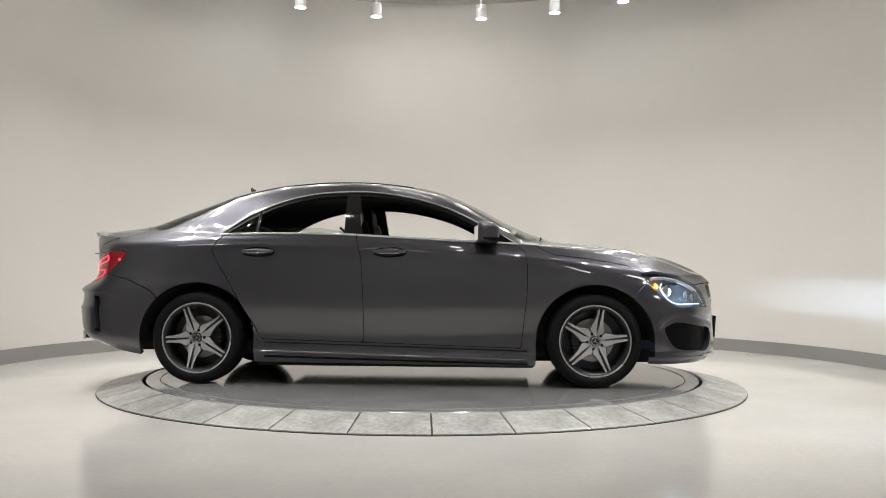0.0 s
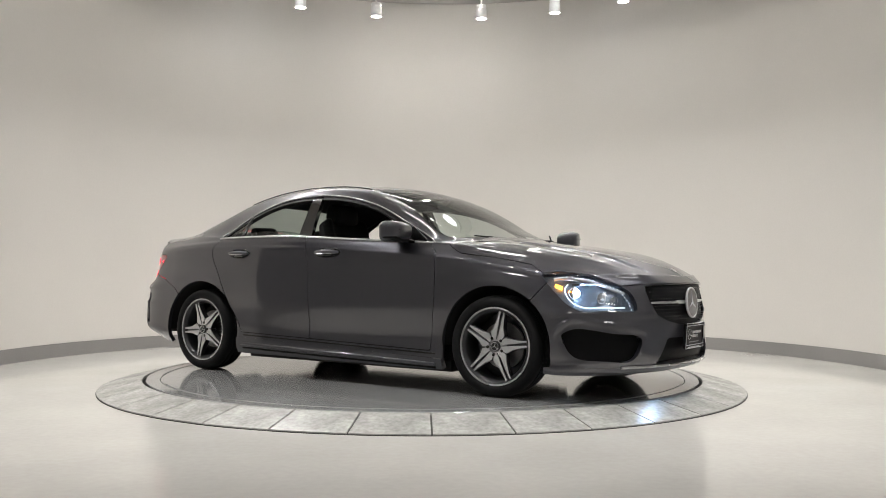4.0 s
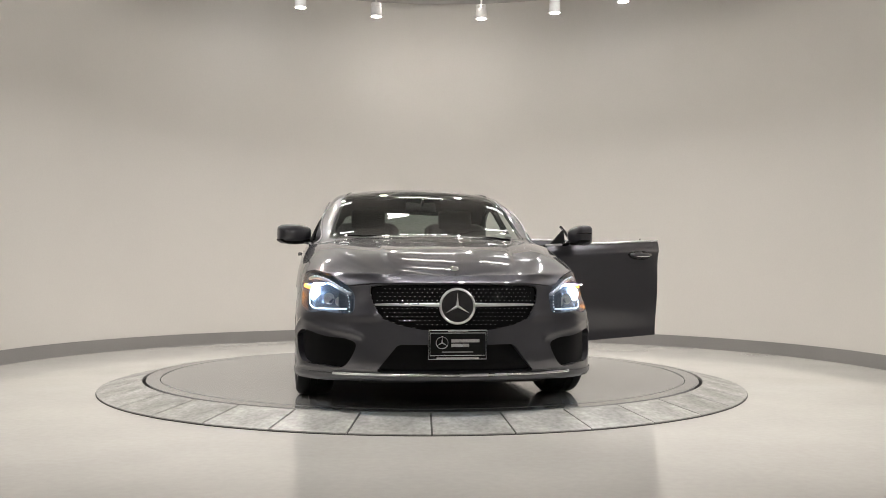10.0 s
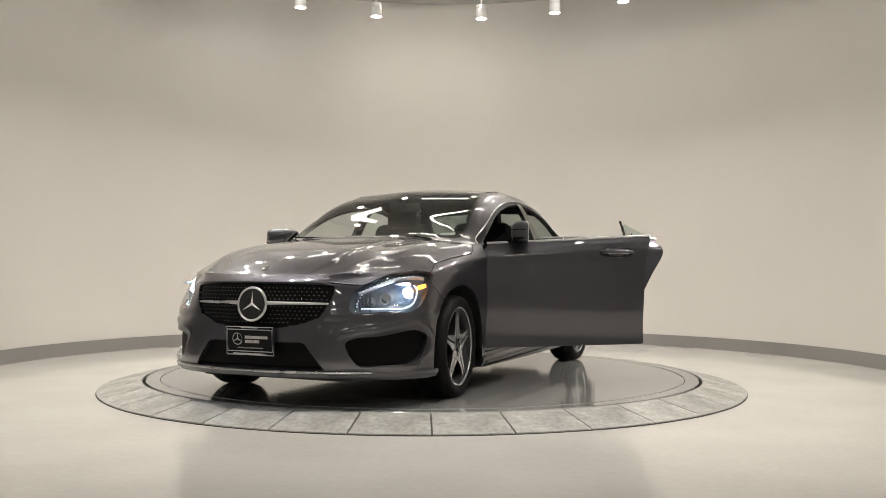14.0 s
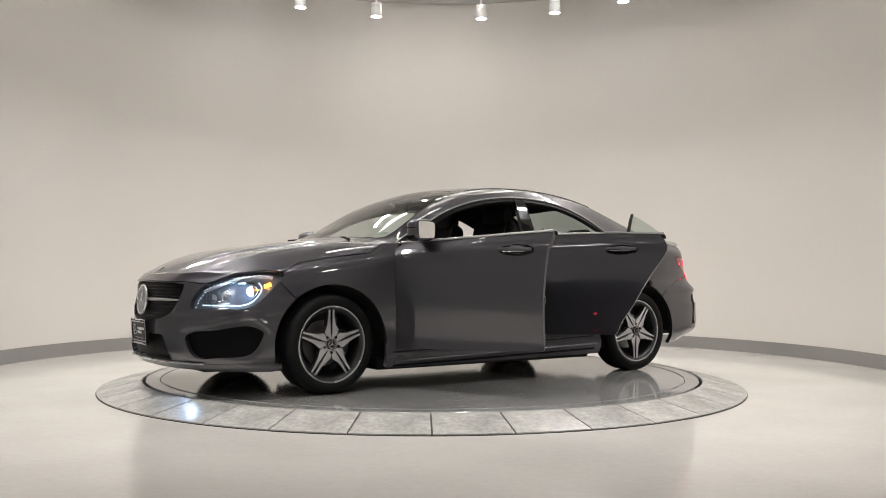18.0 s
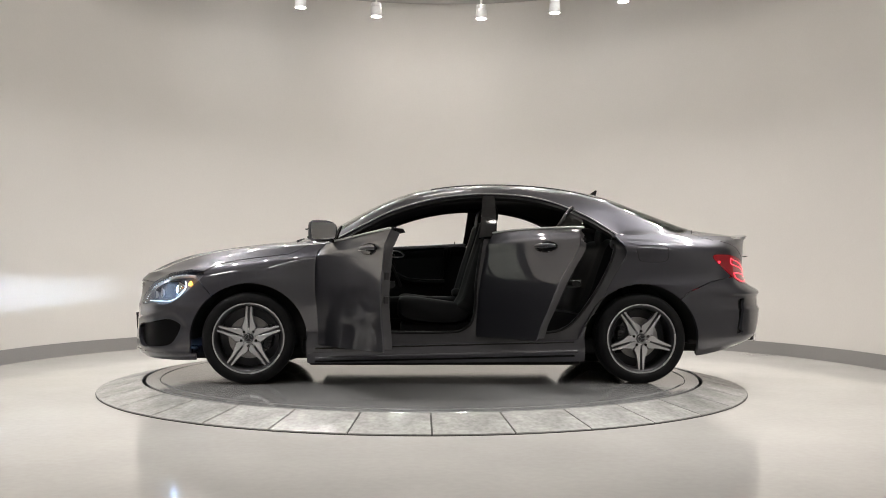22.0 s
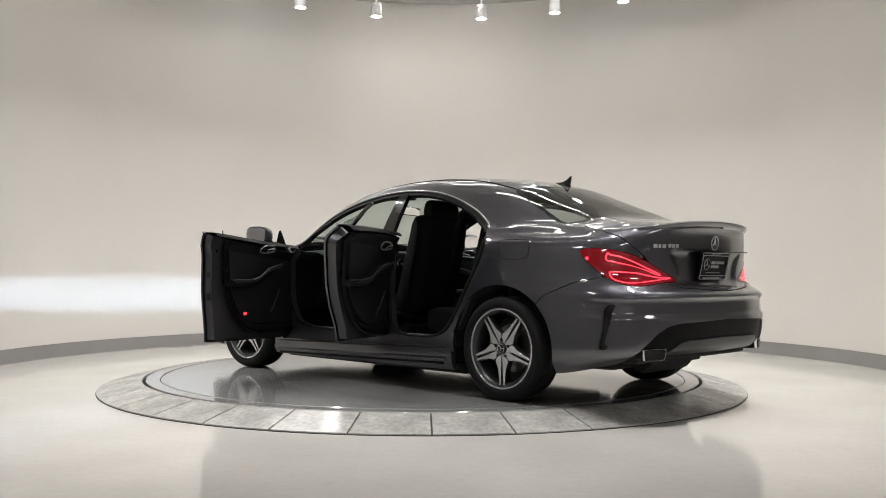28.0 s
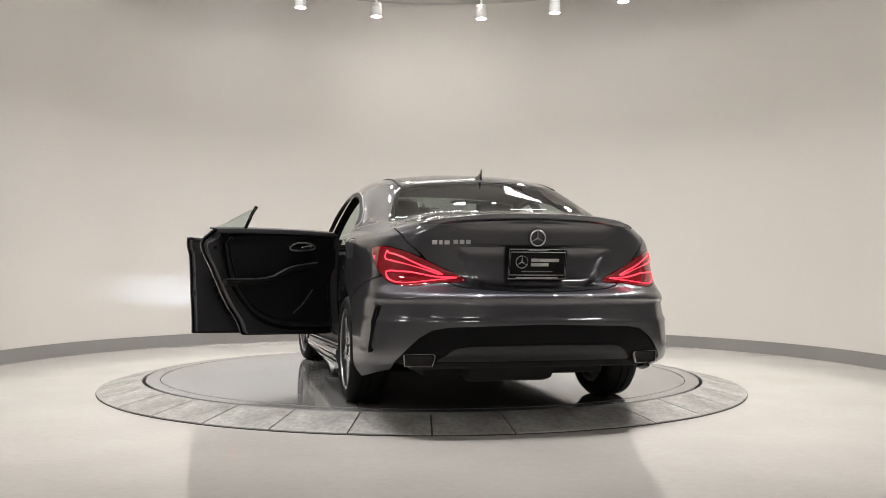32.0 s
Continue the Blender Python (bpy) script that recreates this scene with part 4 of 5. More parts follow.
# ---- headlamps ----
for s, sign in (("left", 1), ("right", -1)):
    lamp = panel("headlamp", [(low, low_n, d_head - .001)], M_COVER, car, "clear headlamp cover with a bluish white lit projector", sides=s, depth=0.0)
    panel("lamp_bowl", [(low, low_n, d_head + .05)], M_BOWL, lamp, sides=s, depth=-0.041, shift=-0.045)
    p, n = on_w(-1.127, .637)
    c = Vector((p.x - .085, (p.y - .035) * sign, p.z + .004))
    aim = pose(*c, 0, 1.2, 2 * sign)
    part("projector_bezel", lathe([(.038, .0), (.044, .020), (.050, .030), (.055, .030), (.055, .024), (.046, .0), (.038, -.02)], 32, axis="x"), M_CHROME, lamp, "chrome projector bezel", 40, aim)
    part("projector_lens", lathe([(0, .048), (.012, .046), (.024, .038), (.034, .022), (.036, -.02)], 28, axis="x"), M_XENON, lamp, "glowing xenon projector lens", 60, aim)
    # added strip above the lens, boxed in by shades, throws the headlamp beam
    part("beam_strip", box(.030, .0325, -.028, .028, .0590, .0612), M_BEAM, lamp, "added emitter strip that throws the headlamp beam", None, aim)
    part("beam_shade", box(.026, .085, -.060, .060, .0615, .0625), M_UNDER, lamp, "", None, aim)
    part("beam_shade", box(.026, .080, -.060, .060, .0530, .0540), M_UNDER, lamp, "", None, aim)
    for y in (-.061, .060):
        part("beam_shade", box(.026, .080, y, y + .001, .0530, .0625), M_UNDER, lamp, "", None, aim)
    part("strip_back", box(.026, .0295, -.060, .060, .0530, .0625), M_UNDER, lamp, "", None, aim)
    # bright strip along the lower edge and up the outer end
    line = [(-1.50, .565), (-1.40, .572), (-1.27, .568), (-1.14, .566), (-1.05, .590), (-.995, .635), (-.985, .68), (-1.02, .712)]
    pts = []
    for w, zz in spline(line, 40):
        p, n = on_w(w, zz)
        q = p - n * .030
        pts.append((q.x, q.y * sign, q.z))
    part("light_guide", tube(soften(pts, 6), .0045, 8), M_DRL, lamp, "white daylight strip", 60)
    line = [(-1.50, .650), (-1.35, .694), (-1.20, .729), (-1.02, .746), (-.91, .736)]
    pts = []
    for w, zz in spline(line, 30):
        p, n = on_w(w, zz)
        q = p - n * .022
        pts.append((q.x, q.y * sign, q.z))
    part("upper_trim", tube(soften(pts, 6), .010, 8), M_STUD, lamp, "chrome upper lamp trim", 60)
    for k in range(9):
        w = -1.545 + .016 * k
        p, n = on_w(w, .60)
        q = p - n * .032
        part("lamp_fin", box(-.004, .010, -.0012, .0012, -.045 - .002 * k, .03 + .004 * k), M_BOWL, lamp, m=pose(q.x, q.y * sign, q.z, 0, 0, 50 * sign))
    for line, count in (([(-1.47, .664), (-1.35, .699), (-1.20, .735), (-1.02, .750)], 13), ([(-1.545, .556), (-1.525, .600), (-1.49, .640)], 6)):
        for w, zz in spline(line, count):
            p, n = on_w(w, zz)
            q = p - n * .012
            part("led", lathe([(0, .003), (.0026, .002), (.0038, -.002), (0, -.003)], 8, axis="x"), M_DRL, lamp, "", 60, pose(q.x, q.y * sign, q.z, 0, 0, 40 * sign))
    for k in range(2):
        p, n = on_w(-1.29 - .12 * k, .628 - .012 * k)
        q = p - n * .036
        part("reflector", lathe([(0, -.004), (.008, .004), (.012, -.006), (.024, -.002), (.030 - .006 * k, .008), (.033 - .006 * k, .010)], 24, axis="x"), M_STUD, lamp, "", 60, pose(q.x, q.y * sign, q.z, 0, 0, 25 * sign))
    p, n = on_w(-.945, .688)
    q = p - n * .020
    part("amber_marker", box(-.026, .026, -.006, .006, -.011, .011, .005), M_AMBER, lamp, "glowing amber side marker", None, pose(q.x, q.y * sign, q.z, 0, 18, -60 * sign))

# ---- tail lamps ----
for s, sign in (("left", 1), ("right", -1)):
    lamp = panel("tail_lamp", [(low, low_n, d_tail - .001)], M_RED_GLASS, car, "red tail lamp with three glowing strips", sides=s, depth=0.03, shift=0.001)
    for line in ([(-1.275, .872), (-1.34, .864), (-1.47, .833), (-1.62, .785), (-1.72, .760)],
                 [(-1.275, .872), (-1.262, .845), (-1.285, .829), (-1.37, .822), (-1.52, .796), (-1.70, .757)],
                 [(-1.285, .776), (-1.37, .776), (-1.52, .764), (-1.66, .745), (-1.80, .733)],
                 [(-1.285, .776), (-1.30, .738), (-1.37, .718), (-1.48, .708), (-1.62, .722), (-1.80, .733)]):
        pts = []
        for w, zz in spline(line, 36):
            p, n = on_w(w, zz, True)
            q = p + n * .0008
            pts.append((q.x, q.y * sign, q.z))
        part("light_strip", tube(soften(pts, 16), .0044, 6), M_RED_GLOW, lamp, "glowing red strip", 60)
    p, n = on_w(-1.13, .845, True)
    q = p + n * .002
    part("side_marker", lathe([(0, .004), (.009, .002), (.010, -.002)], 12), M_RED_DOT, lamp, "", 60, Matrix.Translation((q.x, q.y * sign, q.z)) @ Vector((n.x, n.y * sign, n.z)).to_track_quat("Z", "Y").to_matrix().to_4x4())

# ---- boot: spoiler, shadow line over the plate, raised badge shapes ----
bm = bmesh.new()
rows = []
for y in np.linspace(-.60, .60, 61):
    i = int(np.argmin(np.abs(low[:, -1, 1] - abs(y)) + np.where(low[:, -1, 0] < -1.5, 0, 9)))
    e = low[i, -1]
    k = 1 - (abs(y) / .60) ** 4
    rows.append([bm.verts.new((e[0] + a, y, e[2] + b)) for a, b in ((.11, -.004), (.05, .004 + .010 * k), (-.008, .006 + .018 * k), (-.020 * k - .004, .004 + .014 * k), (-.012 * k, -.006), (.01, -.016))])
for a, b in zip(rows, rows[1:]):
    for k in range(5):
        bm.faces.new((a[k], b[k], b[k + 1], a[k + 1]))
part("spoiler", bm, M_PAINT, car, "painted lip spoiler on the boot edge", 50)
# thin dark bar drawn for the shadow along the plate bay's top edge
part("bay_shadow_line", box(-.008, .008, -.42, .42, -.0025, .0025, .001), M_SEAL, car, "thin dark strip set in for the shadow line over the plate", None, pose(-2.268, 0, .897))


def badge(y0, widths, z, gap=.008):
    """Raised chrome shapes of a model badge, drawn as plain blocks."""
    bm = bmesh.new()
    y = y0
    for w in widths:
        p, n = on_low(y - w / 2, z, True)
        join(bm, box(-.002, .003, -w / 2, w / 2, -.0105, .0105, .001, 1), Matrix.Translation(p + n * .001) @ n.to_track_quat("X", "Z").to_matrix().to_4x4())
        y -= w + gap
    return bm


part("model_badge", badge(.545, (.026, .018, .026), .919), M_STUD, car, "chrome model badge drawn as plain blocks")
part("model_badge", badge(.44, (.024, .024, .024), .922), M_STUD, car, "chrome model badge drawn as plain blocks")


# ---- exhaust tips ----
def exhaust():
    out = [(-.070, .031), (.062, .033), (.080, .029), (.083, .018), (.070, -.023), (.058, -.031), (-.066, -.031), (-.077, -.025), (-.082, .020)]
    ring = spline(out, 40, closed=True)
    bm = bmesh.new()
    loops = []
    for scale, x in ((1.0, -.010), (1.0, -.018), (.97, -.022), (.92, -.022), (.89, -.016), (.89, -.008)):
        loops.append([bm.verts.new((x, a * scale, b * scale)) for a, b in ring])
    for a, b in zip(loops, loops[1:]):
        for k in range(40):
            bm.faces.new((a[k], a[(k + 1) % 40], b[(k + 1) % 40], b[k]))
    return bm


for y in (.615, -.615):
    ex = part("exhaust_tip", exhaust() if y < 0 else flip(exhaust()), M_CHROME, car, "chrome trapezoid exhaust tip", 50, pose(-2.228, y, .318, 0, 0, -17 if y > 0 else 17))
    part("exhaust_pipe", box(-.006, .10, -.072, .072, -.027, .027, .01), M_UNDER, ex)
    part("exhaust_bore", box(-.012, -.008, -.066, .066, -.025, .025, .0018, 1), M_UNDER, ex)

# ---- chrome window line, roof lines, aerial ----


def on_top_side(x, z):
    k = (top[..., 0] - x) ** 2 + (top[..., 2] - z) ** 2 + np.where(np.arange(NS)[None, :] < NS * .55, 0, 9)
    i, j = np.unravel_index(np.argmin(k), k.shape)
    return Vector((x, top[i, j, 1], z)), Vector(top_n[i, j])


def window_trim():
    line = spline([(.845, .952), (.80, .980), (.58, 1.098), (.386, 1.196), (.19, 1.262), (0, 1.303), (-.2, 1.325), (-.4, 1.325), (-.6, 1.306), (-.8, 1.256), (-1.0, 1.170), (-1.10, 1.108), (-1.195, 1.040)], 110)
    pts = []
    for x, z in line:
        p, n = on_top_side(x, z)
        pts.append(p + n * .003)
    return tube(soften(pts, 8), .0048, 8)


both("window_trim", window_trim, M_BRIGHT, car, "bright chrome trim over the side windows", 60)


def belt_trim(x0, x1):
    pts = []
    for x in np.linspace(x0, x1, 24):
        i = int(np.argmin(np.abs(low[:, -1, 0] - x) + np.where((u_low[:, 0] > 3) & (u_low[:, 0] < 12), 0, 9)))
        e = low[i, -1]
        pts.append((x, e[1] + .002, e[2] + .003))
    return tube(soften(pts, 3), .0075, 8)


def roof_line():
    pts = []
    for x in np.linspace(.10, -1.16, 50):
        i = int(np.argmin(np.abs(xs - x)))
        y = float(np.interp(x, [-1.16, -.8, -.2, .1], [.515, .50, .50, .535]))
        j = int(np.argmin(np.abs(top[i, :, 1] - y)))
        pts.append(Vector(top[i, j]) + Vector((0, 0, .001)))
    return tube(soften(pts, 6), .005, 6)


both("roof_strip", roof_line, M_SEAL, car, "black roof channel strip", 60)
bm = bmesh.new()
rows = []
for x, zt, w in ((.075, .002, .006), (.04, .012, .018), (0, .022, .026), (-.03, .042, .016), (-.055, .072, .008), (-.068, .074, .006), (-.062, .030, .012), (-.075, .006, .016)):
    rows.append([bm.verts.new((x, -w, -.012)), bm.verts.new((x, -w * .5, zt * .7)), bm.verts.new((x, 0, zt)), bm.verts.new((x, w * .5, zt * .7)), bm.verts.new((x, w, -.012))])
for a, b in zip(rows, rows[1:]):
    for k in range(4):
        bm.faces.new((a[k], b[k], b[k + 1], a[k + 1]))
part("aerial", bm, M_GLOSS, car, "black shark fin aerial", 60, pose(-1.145, 0, 1.366, 0, -14, 0))

# fuel flap: a fine joint on the rear wing
loop = []
for x, z in rounded([(-1.325, .955), (-1.33, .90), (-1.345, .853), (-1.43, .845), (-1.53, .853), (-1.548, .90), (-1.54, .955), (-1.43, .963)], 60):
    p, n = on_side(x, z)
    loop.append(p + n * .0004)
part("fuel_flap_joint", tube(soften(loop + loop[:2], 3)[:-2], .0022, 5, closed=True), M_SEAL, car, "fine dark joint of the fuel flap")

# bright strip on the splitter, and the ridge of the skirts
pts = []
for y in np.linspace(-.66, .66, 67):
    p, n = on_low(y, .214)
    pts.append(p + n * .008)
part("splitter_strip", tube(soften(pts, 6), .0075, 8), M_SATIN, car, "bright satin strip along the splitter", 60)


def skirt_ridge():
    pts = []
    for x in np.linspace(-.90, .90, 30):
        p, n = on_side(x, float(np.interp(x, [-.97, .97], [.228, .182])))
        pts.append(p + n * .012)
    return tube(soften(pts, 6), .012, 8)


both("skirt_ridge", skirt_ridge, M_PAINT, car, "", 60)


def skirt_groove(z0, z1, lift, r):
    pts = []
    for x in np.linspace(-.88, .90, 40):
        p, n = on_side(x, float(np.interp(x, [-.97, .97], [z0, z1])))
        pts.append(p + n * lift)
    return tube(soften(pts, 6), r, 6)


both("skirt_groove", lambda: skirt_groove(.292, .243, .001, .006), M_SEAL, car, "dark groove between sill and skirt", 60)
both("skirt_edge", lambda: skirt_groove(.200, .160, .012, .008), M_BLACK, car, "black lower edge of the side skirt", 60)

# ---- wheels: axis along y, outer face towards +y ----
def spoke_outline(side):
    """One half of a split star arm, in the wheel's plane, pointing along +a."""
    return [(.042, side * .002), (.085, side * .0050), (.2315, side * .0085), (.2315, side * .0205), (.17, side * .0240), (.12, side * .0320), (.092, side * .044), (.076, side * .051), (.060, side * .042), (.042, side * .029)]


def build_wheel():
    wheel = part("wheel", lathe([(.226, -.006), (.233, -.004), (.236, -.012), (.222, -.035), (.214, -.08), (.214, -.17), (.230, -.185), (.230, -.195), (.205, -.19), (.205, -.03), (.216, -.016), (.226, -.006)], 72, axis="y"), M_DARK_ALLOY, car, "five-arm alloy wheel with a low tyre", 40)
    part("tyre", lathe([(.240, -.008), (.245, .004), (.262, .012), (.285, .010), (.302, -.002), (.311, -.020), (.3135, -.035), (.3135, -.054), (.308, -.056), (.308, -.062), (.3145, -.064), (.3145, -.096), (.308, -.098), (.308, -.104), (.3145, -.106), (.3135, -.160), (.308, -.185), (.285, -.208), (.262, -.210), (.236, -.19)], 90, axis="y"), M_RUBBER, wheel, "black low-profile tyre", 50)
    part("rim_lip", lathe([(.230, -.006), (.233, .001), (.238, .002), (.242, .000), (.243, -.010), (.232, -.014), (.230, -.006)], 72, axis="y"), M_ALLOY, wheel, "bright machined rim edge", 40)
    part("barrel", lathe([(.10, -.165), (.205, -.165), (.206, -.05)], 48, axis="y"), M_DARK_ALLOY, wheel, "", 40)
    for k in range(5):
        a = 90 + 72 * k
        arm = part("spoke", bmesh.new(), M_DARK_ALLOY, wheel, "dark split spoke with a machined face", None, pose(0, 0, 0, 0, -a, 0))
        bm = bmesh.new()
        for side in (1, -1):
            join(bm, prism([(u, v) for u, v in spoke_outline(side)], -.045, "y", .002, 1), pose(0, -.013, 0, 0, 0, -1.2))
        # web between the two halves, set back
        join(bm, prism([(.05, -.03), (.10, -.03), (.228, -.024), (.228, .024), (.10, .03), (.05, .03)], -.02, "y"), pose(0, -.032, 0))
        bmesh.ops.recalc_face_normals(bm, faces=bm.faces)
        bm.to_mesh(arm.data)
        bm.free()
        arm.data.materials.append(M_DARK_ALLOY) if not arm.data.materials else None
        for side in (1, -1):
            out = [(u, v * .93 + side * .0012) for u, v in spoke_outline(side)]
            part("spoke_face", prism(out, -.006, "y", .0012, 1), M_ALLOY, wheel, "bright machined spoke face", None, pose(0, 0, 0, 0, -a, 0) @ pose(0, -.0098, 0, 0, 0, -1.2))
        b = radians(a + 36)
        part("wheel_bolt", lathe([(0, .004), (.0095, .004), (.0105, -.012)], 10, axis="y"), M_GLOSS, wheel, "", None, pose(.053 * math.cos(b), -.013, .053 * math.sin(b)))
    part("hub", lathe([(0, -.018), (.056, -.018), (.070, -.028), (.075, -.08)], 40, axis="y"), M_ALLOY, wheel, "", 40)
    part("hub_cap", lathe([(0, -.004), (.020, -.004), (.031, -.007), (.034, -.012), (.034, -.02)], 32, axis="y"), M_DARK_ALLOY, wheel, "dark hub cap with a bright ring emblem", 40)
    part("hub_emblem", star(.025, .0022), M_SATIN, wheel, "", 40, pose(0, -.003, 0, 0, 0, 90))
    part("brake_disc", lathe([(.06, -.118), (.145, -.118), (.145, -.138), (.06, -.138)], 40, axis="y"), M_STEEL, wheel, "steel brake disc", 30)
    return wheel


def caliper():
    bm = bmesh.new()
    for a in np.linspace(-30, 30, 7):
        join(bm, box(.095, .155, -.075, .03, -.014, .014, .006, 1), pose(0, -.10, 0, 0, -a, 0))
    return bm


wheel_fl = build_wheel()
WHEELS = [(1.35, .872, 4, 0), (1.35, -.872, 184, -12), (-1.35, .872, 0, 36), (-1.35, -.872, 180, 22)]
for k, (x, y, rz_, roll) in enumerate(WHEELS):
    m = pose(x, y, .313, 0, 0, rz_) @ pose(0, 0, 0, 0, roll, 0)
    if k == 0:
        wheel_fl.matrix_basis = m
    else:
        copy_thing(wheel_fl, m)
    part("brake_caliper", caliper() if y > 0 else flip(caliper()), M_DARK_ALLOY, car, "grey brake caliper", None, pose(x, y, .313) @ pose(0, 0, 0, 0, 180 if x > 0 else 0, 0))


# wheel housings and the dark belly
def housing(cx):
    bm = bmesh.new()
    n = 24
    rows = []
    for k in range(n + 1):
        a = math.pi * k / n
        rows.append([bm.verts.new((cx + .398 * math.cos(a), y, .30 + .39 * math.sin(a))) for y in (.868, .84, .52)])
    for a, b in zip(rows, rows[1:]):
        for k in range(2):
            bm.faces.new((a[k], b[k], b[k + 1], a[k + 1]))
    bm.faces.new([r[2] for r in rows])
    return bm


for cx in (1.35, -1.35):
    both("wheel_housing", lambda: housing(cx), M_UNDER, car, "", 50)
bm = bmesh.new()
box(-.95, .95, -.74, .74, .118, .20, .01, 1, bm)
box(-1.9, -.9, -.52, .52, .20, .29, .01, 1, bm)
box(.9, 2.05, -.52, .52, .145, .24, .01, 1, bm)
box(-2.14, -1.75, -.64, .64, .26, .33, .01, 1, bm)
box(1.76, 1.95, -.70, .70, .19, .23, .01, 1, bm)
part("underbody", bm, M_UNDER, car, "flat black underbody trays")
part("silencer", lathe([(0, -.25), (.08, -.24), (.09, -.2), (.09, .2), (.08, .24), (0, .25)], 20, axis="y"), M_UNDER, car, "", 40, pose(-1.95, .06, .26))
part("engine_wall", box(.98, 1.02, -.70, .70, .20, .93), M_UNDER, car)
part("boot_wall", box(-1.30, -1.26, -.70, .70, .22, .99), M_TRIM, car)

# ---- door openings, inner frame and liner ----
OPEN_F = rounded([(.775, 1.10), (.80, .95), (.80, .70), (.765, .47), (.66, .375), (.40, .352), (.0, .352), (-.12, .375), (-.185, .46), (-.20, .70), (-.235, .95), (-.25, 1.10), (.2, 1.12)], 110)
OPEN_R = rounded([(-.345, 1.10), (-.345, .75), (-.345, .47), (-.37, .375), (-.45, .352), (-.70, .352), (-.83, .385), (-.92, .47), (-1.02, .62), (-1.12, .80), (-1.17, .92), (-1.165, 1.0), (-1.10, 1.12), (-.7, 1.12)], 110)
d_open = np.maximum(inside(xz_low, OPEN_F), inside(xz_low, OPEN_R))
d_cabin = np.minimum(low[..., 0] + 1.55, 1.1 - low[..., 0])
d_doors = np.maximum(d_door_f, d_door_r)
jamb = np.minimum.reduce([d_doors + .015, -d_open])
panel("door_frame", [(low, low_n, jamb)], M_JAMB, car, "painted door frame and sill", sides="left", depth=0.05, shift=-0.035)
for s in ("left", "right"):
    panel("cabin_liner", [(low, low_n, np.minimum.reduce([d_cabin, -d_open if s == "left" else d_cabin, low[..., 2] - .2, -d_arch - .02]))], M_TRIM, car, sides=s, depth=0.0, shift=-0.088)
panel("headliner", [(top, top_n, np.minimum.reduce([-d_screen - .006, -d_back - .006, -d_window - .012, 1.0 - top[..., 0], top[..., 0] + 1.75]))], M_TRIM, car, "dark fabric headliner", depth=0.0, shift=-0.03)
window_edge = np.minimum(d_window + .004, .020 - d_window)
PILLAR = [(-.215, .98), (-.235, 1.10), (-.262, 1.36), (-.345, 1.36), (-.345, .98)]
d_pillar = np.minimum(inside(xz_top, PILLAR), d_window + .01)
for s in ("left", "right"):
    panel("window_seal", [(top, top_n, window_edge)], M_SEAL, car, sides=s, depth=0.028, shift=-0.006)
    panel("centre_pillar", [(top, top_n, d_pillar)], M_GLOSS, car, "gloss black centre pillar", sides=s, depth=0.03, shift=-0.004)


def seal_loop(outline, inset):
    pts = []
    for x, z in outline:
        if z < .99:
            p, n = on_side(x, z)
            pts.append(p - n * inset)
    return tube(pts, .010, 6)


def ordered(poly, low_z=.99):
    """The run of an outline below the belt, in order."""
    p = [tuple(q) for q in poly]
    k = next(i for i in range(len(p)) if p[i][1] >= low_z and p[(i + 1) % len(p)][1] < low_z)
    return p[k + 1:] + p[:k + 1]


part("opening_seal", seal_loop(ordered(OPEN_F), .030), M_SEAL, car, "black rubber seal round the front opening", 60)
part("opening_seal", seal_loop(ordered(OPEN_R), .030), M_SEAL, car, "black rubber seal round the rear opening", 60)
for x0, x1 in ((-.05, .55), (-.78, -.45)):
    part("sill_plate", box(x0, x1, .735, .790, .352, .358, .002), M_BRIGHT, car, "bright sill plate")

# ---- doors ----
HINGE_F, HINGE_R = (.86, .84, 0), (-.24, .84, 0)


# where the inner trim begins, a smooth arc inside the door's free edge and foot: x, z
TRIM_F = [tuple(p) for p in spline([(-.10, 1.2), (-.085, .98), (-.060, .78), (-.005, .58), (.09, .435), (.25, .365), (.50, .350), (.78, .352)], 50)] + [(1.1, .36), (1.1, 1.2)]
TRIM_R = [tuple(p) for p in spline([(-1.08, 1.2), (-1.125, 1.0), (-1.11, .88), (-1.04, .70), (-.95, .55), (-.82, .435), (-.62, .375), (-.32, .362)], 50)] + [(0, .362), (0, 1.2)]


def local(bm, hinge):
    bmesh.ops.translate(bm, verts=bm.verts, vec=(-hinge[0], -hinge[1], 0))
    return bm


def side_tube(pts, r, inset, n=8, flat=1.0):
    out = []
    for x, z in pts:
        p, nn = on_side(x, min(z, 1.0))
        out.append(Vector((x, p.y - inset, z)))
    return tube(out, r, n, flat=flat)


def handle_bar(x0, x1, z):
    pts = []
    for k, x in enumerate(np.linspace(x0, x1, 12)):
        p, n = on_side(x, z)
        lift = .030 * math.sin(math.pi * min(1, max(0, (k + .6) / 12.2))) ** .5
        pts.append(p + n * (.002 + lift))
    return tube(pts, [.008 + .006 * math.sin(math.pi * k / 11) for k in range(12)], 10, flat=1.2)


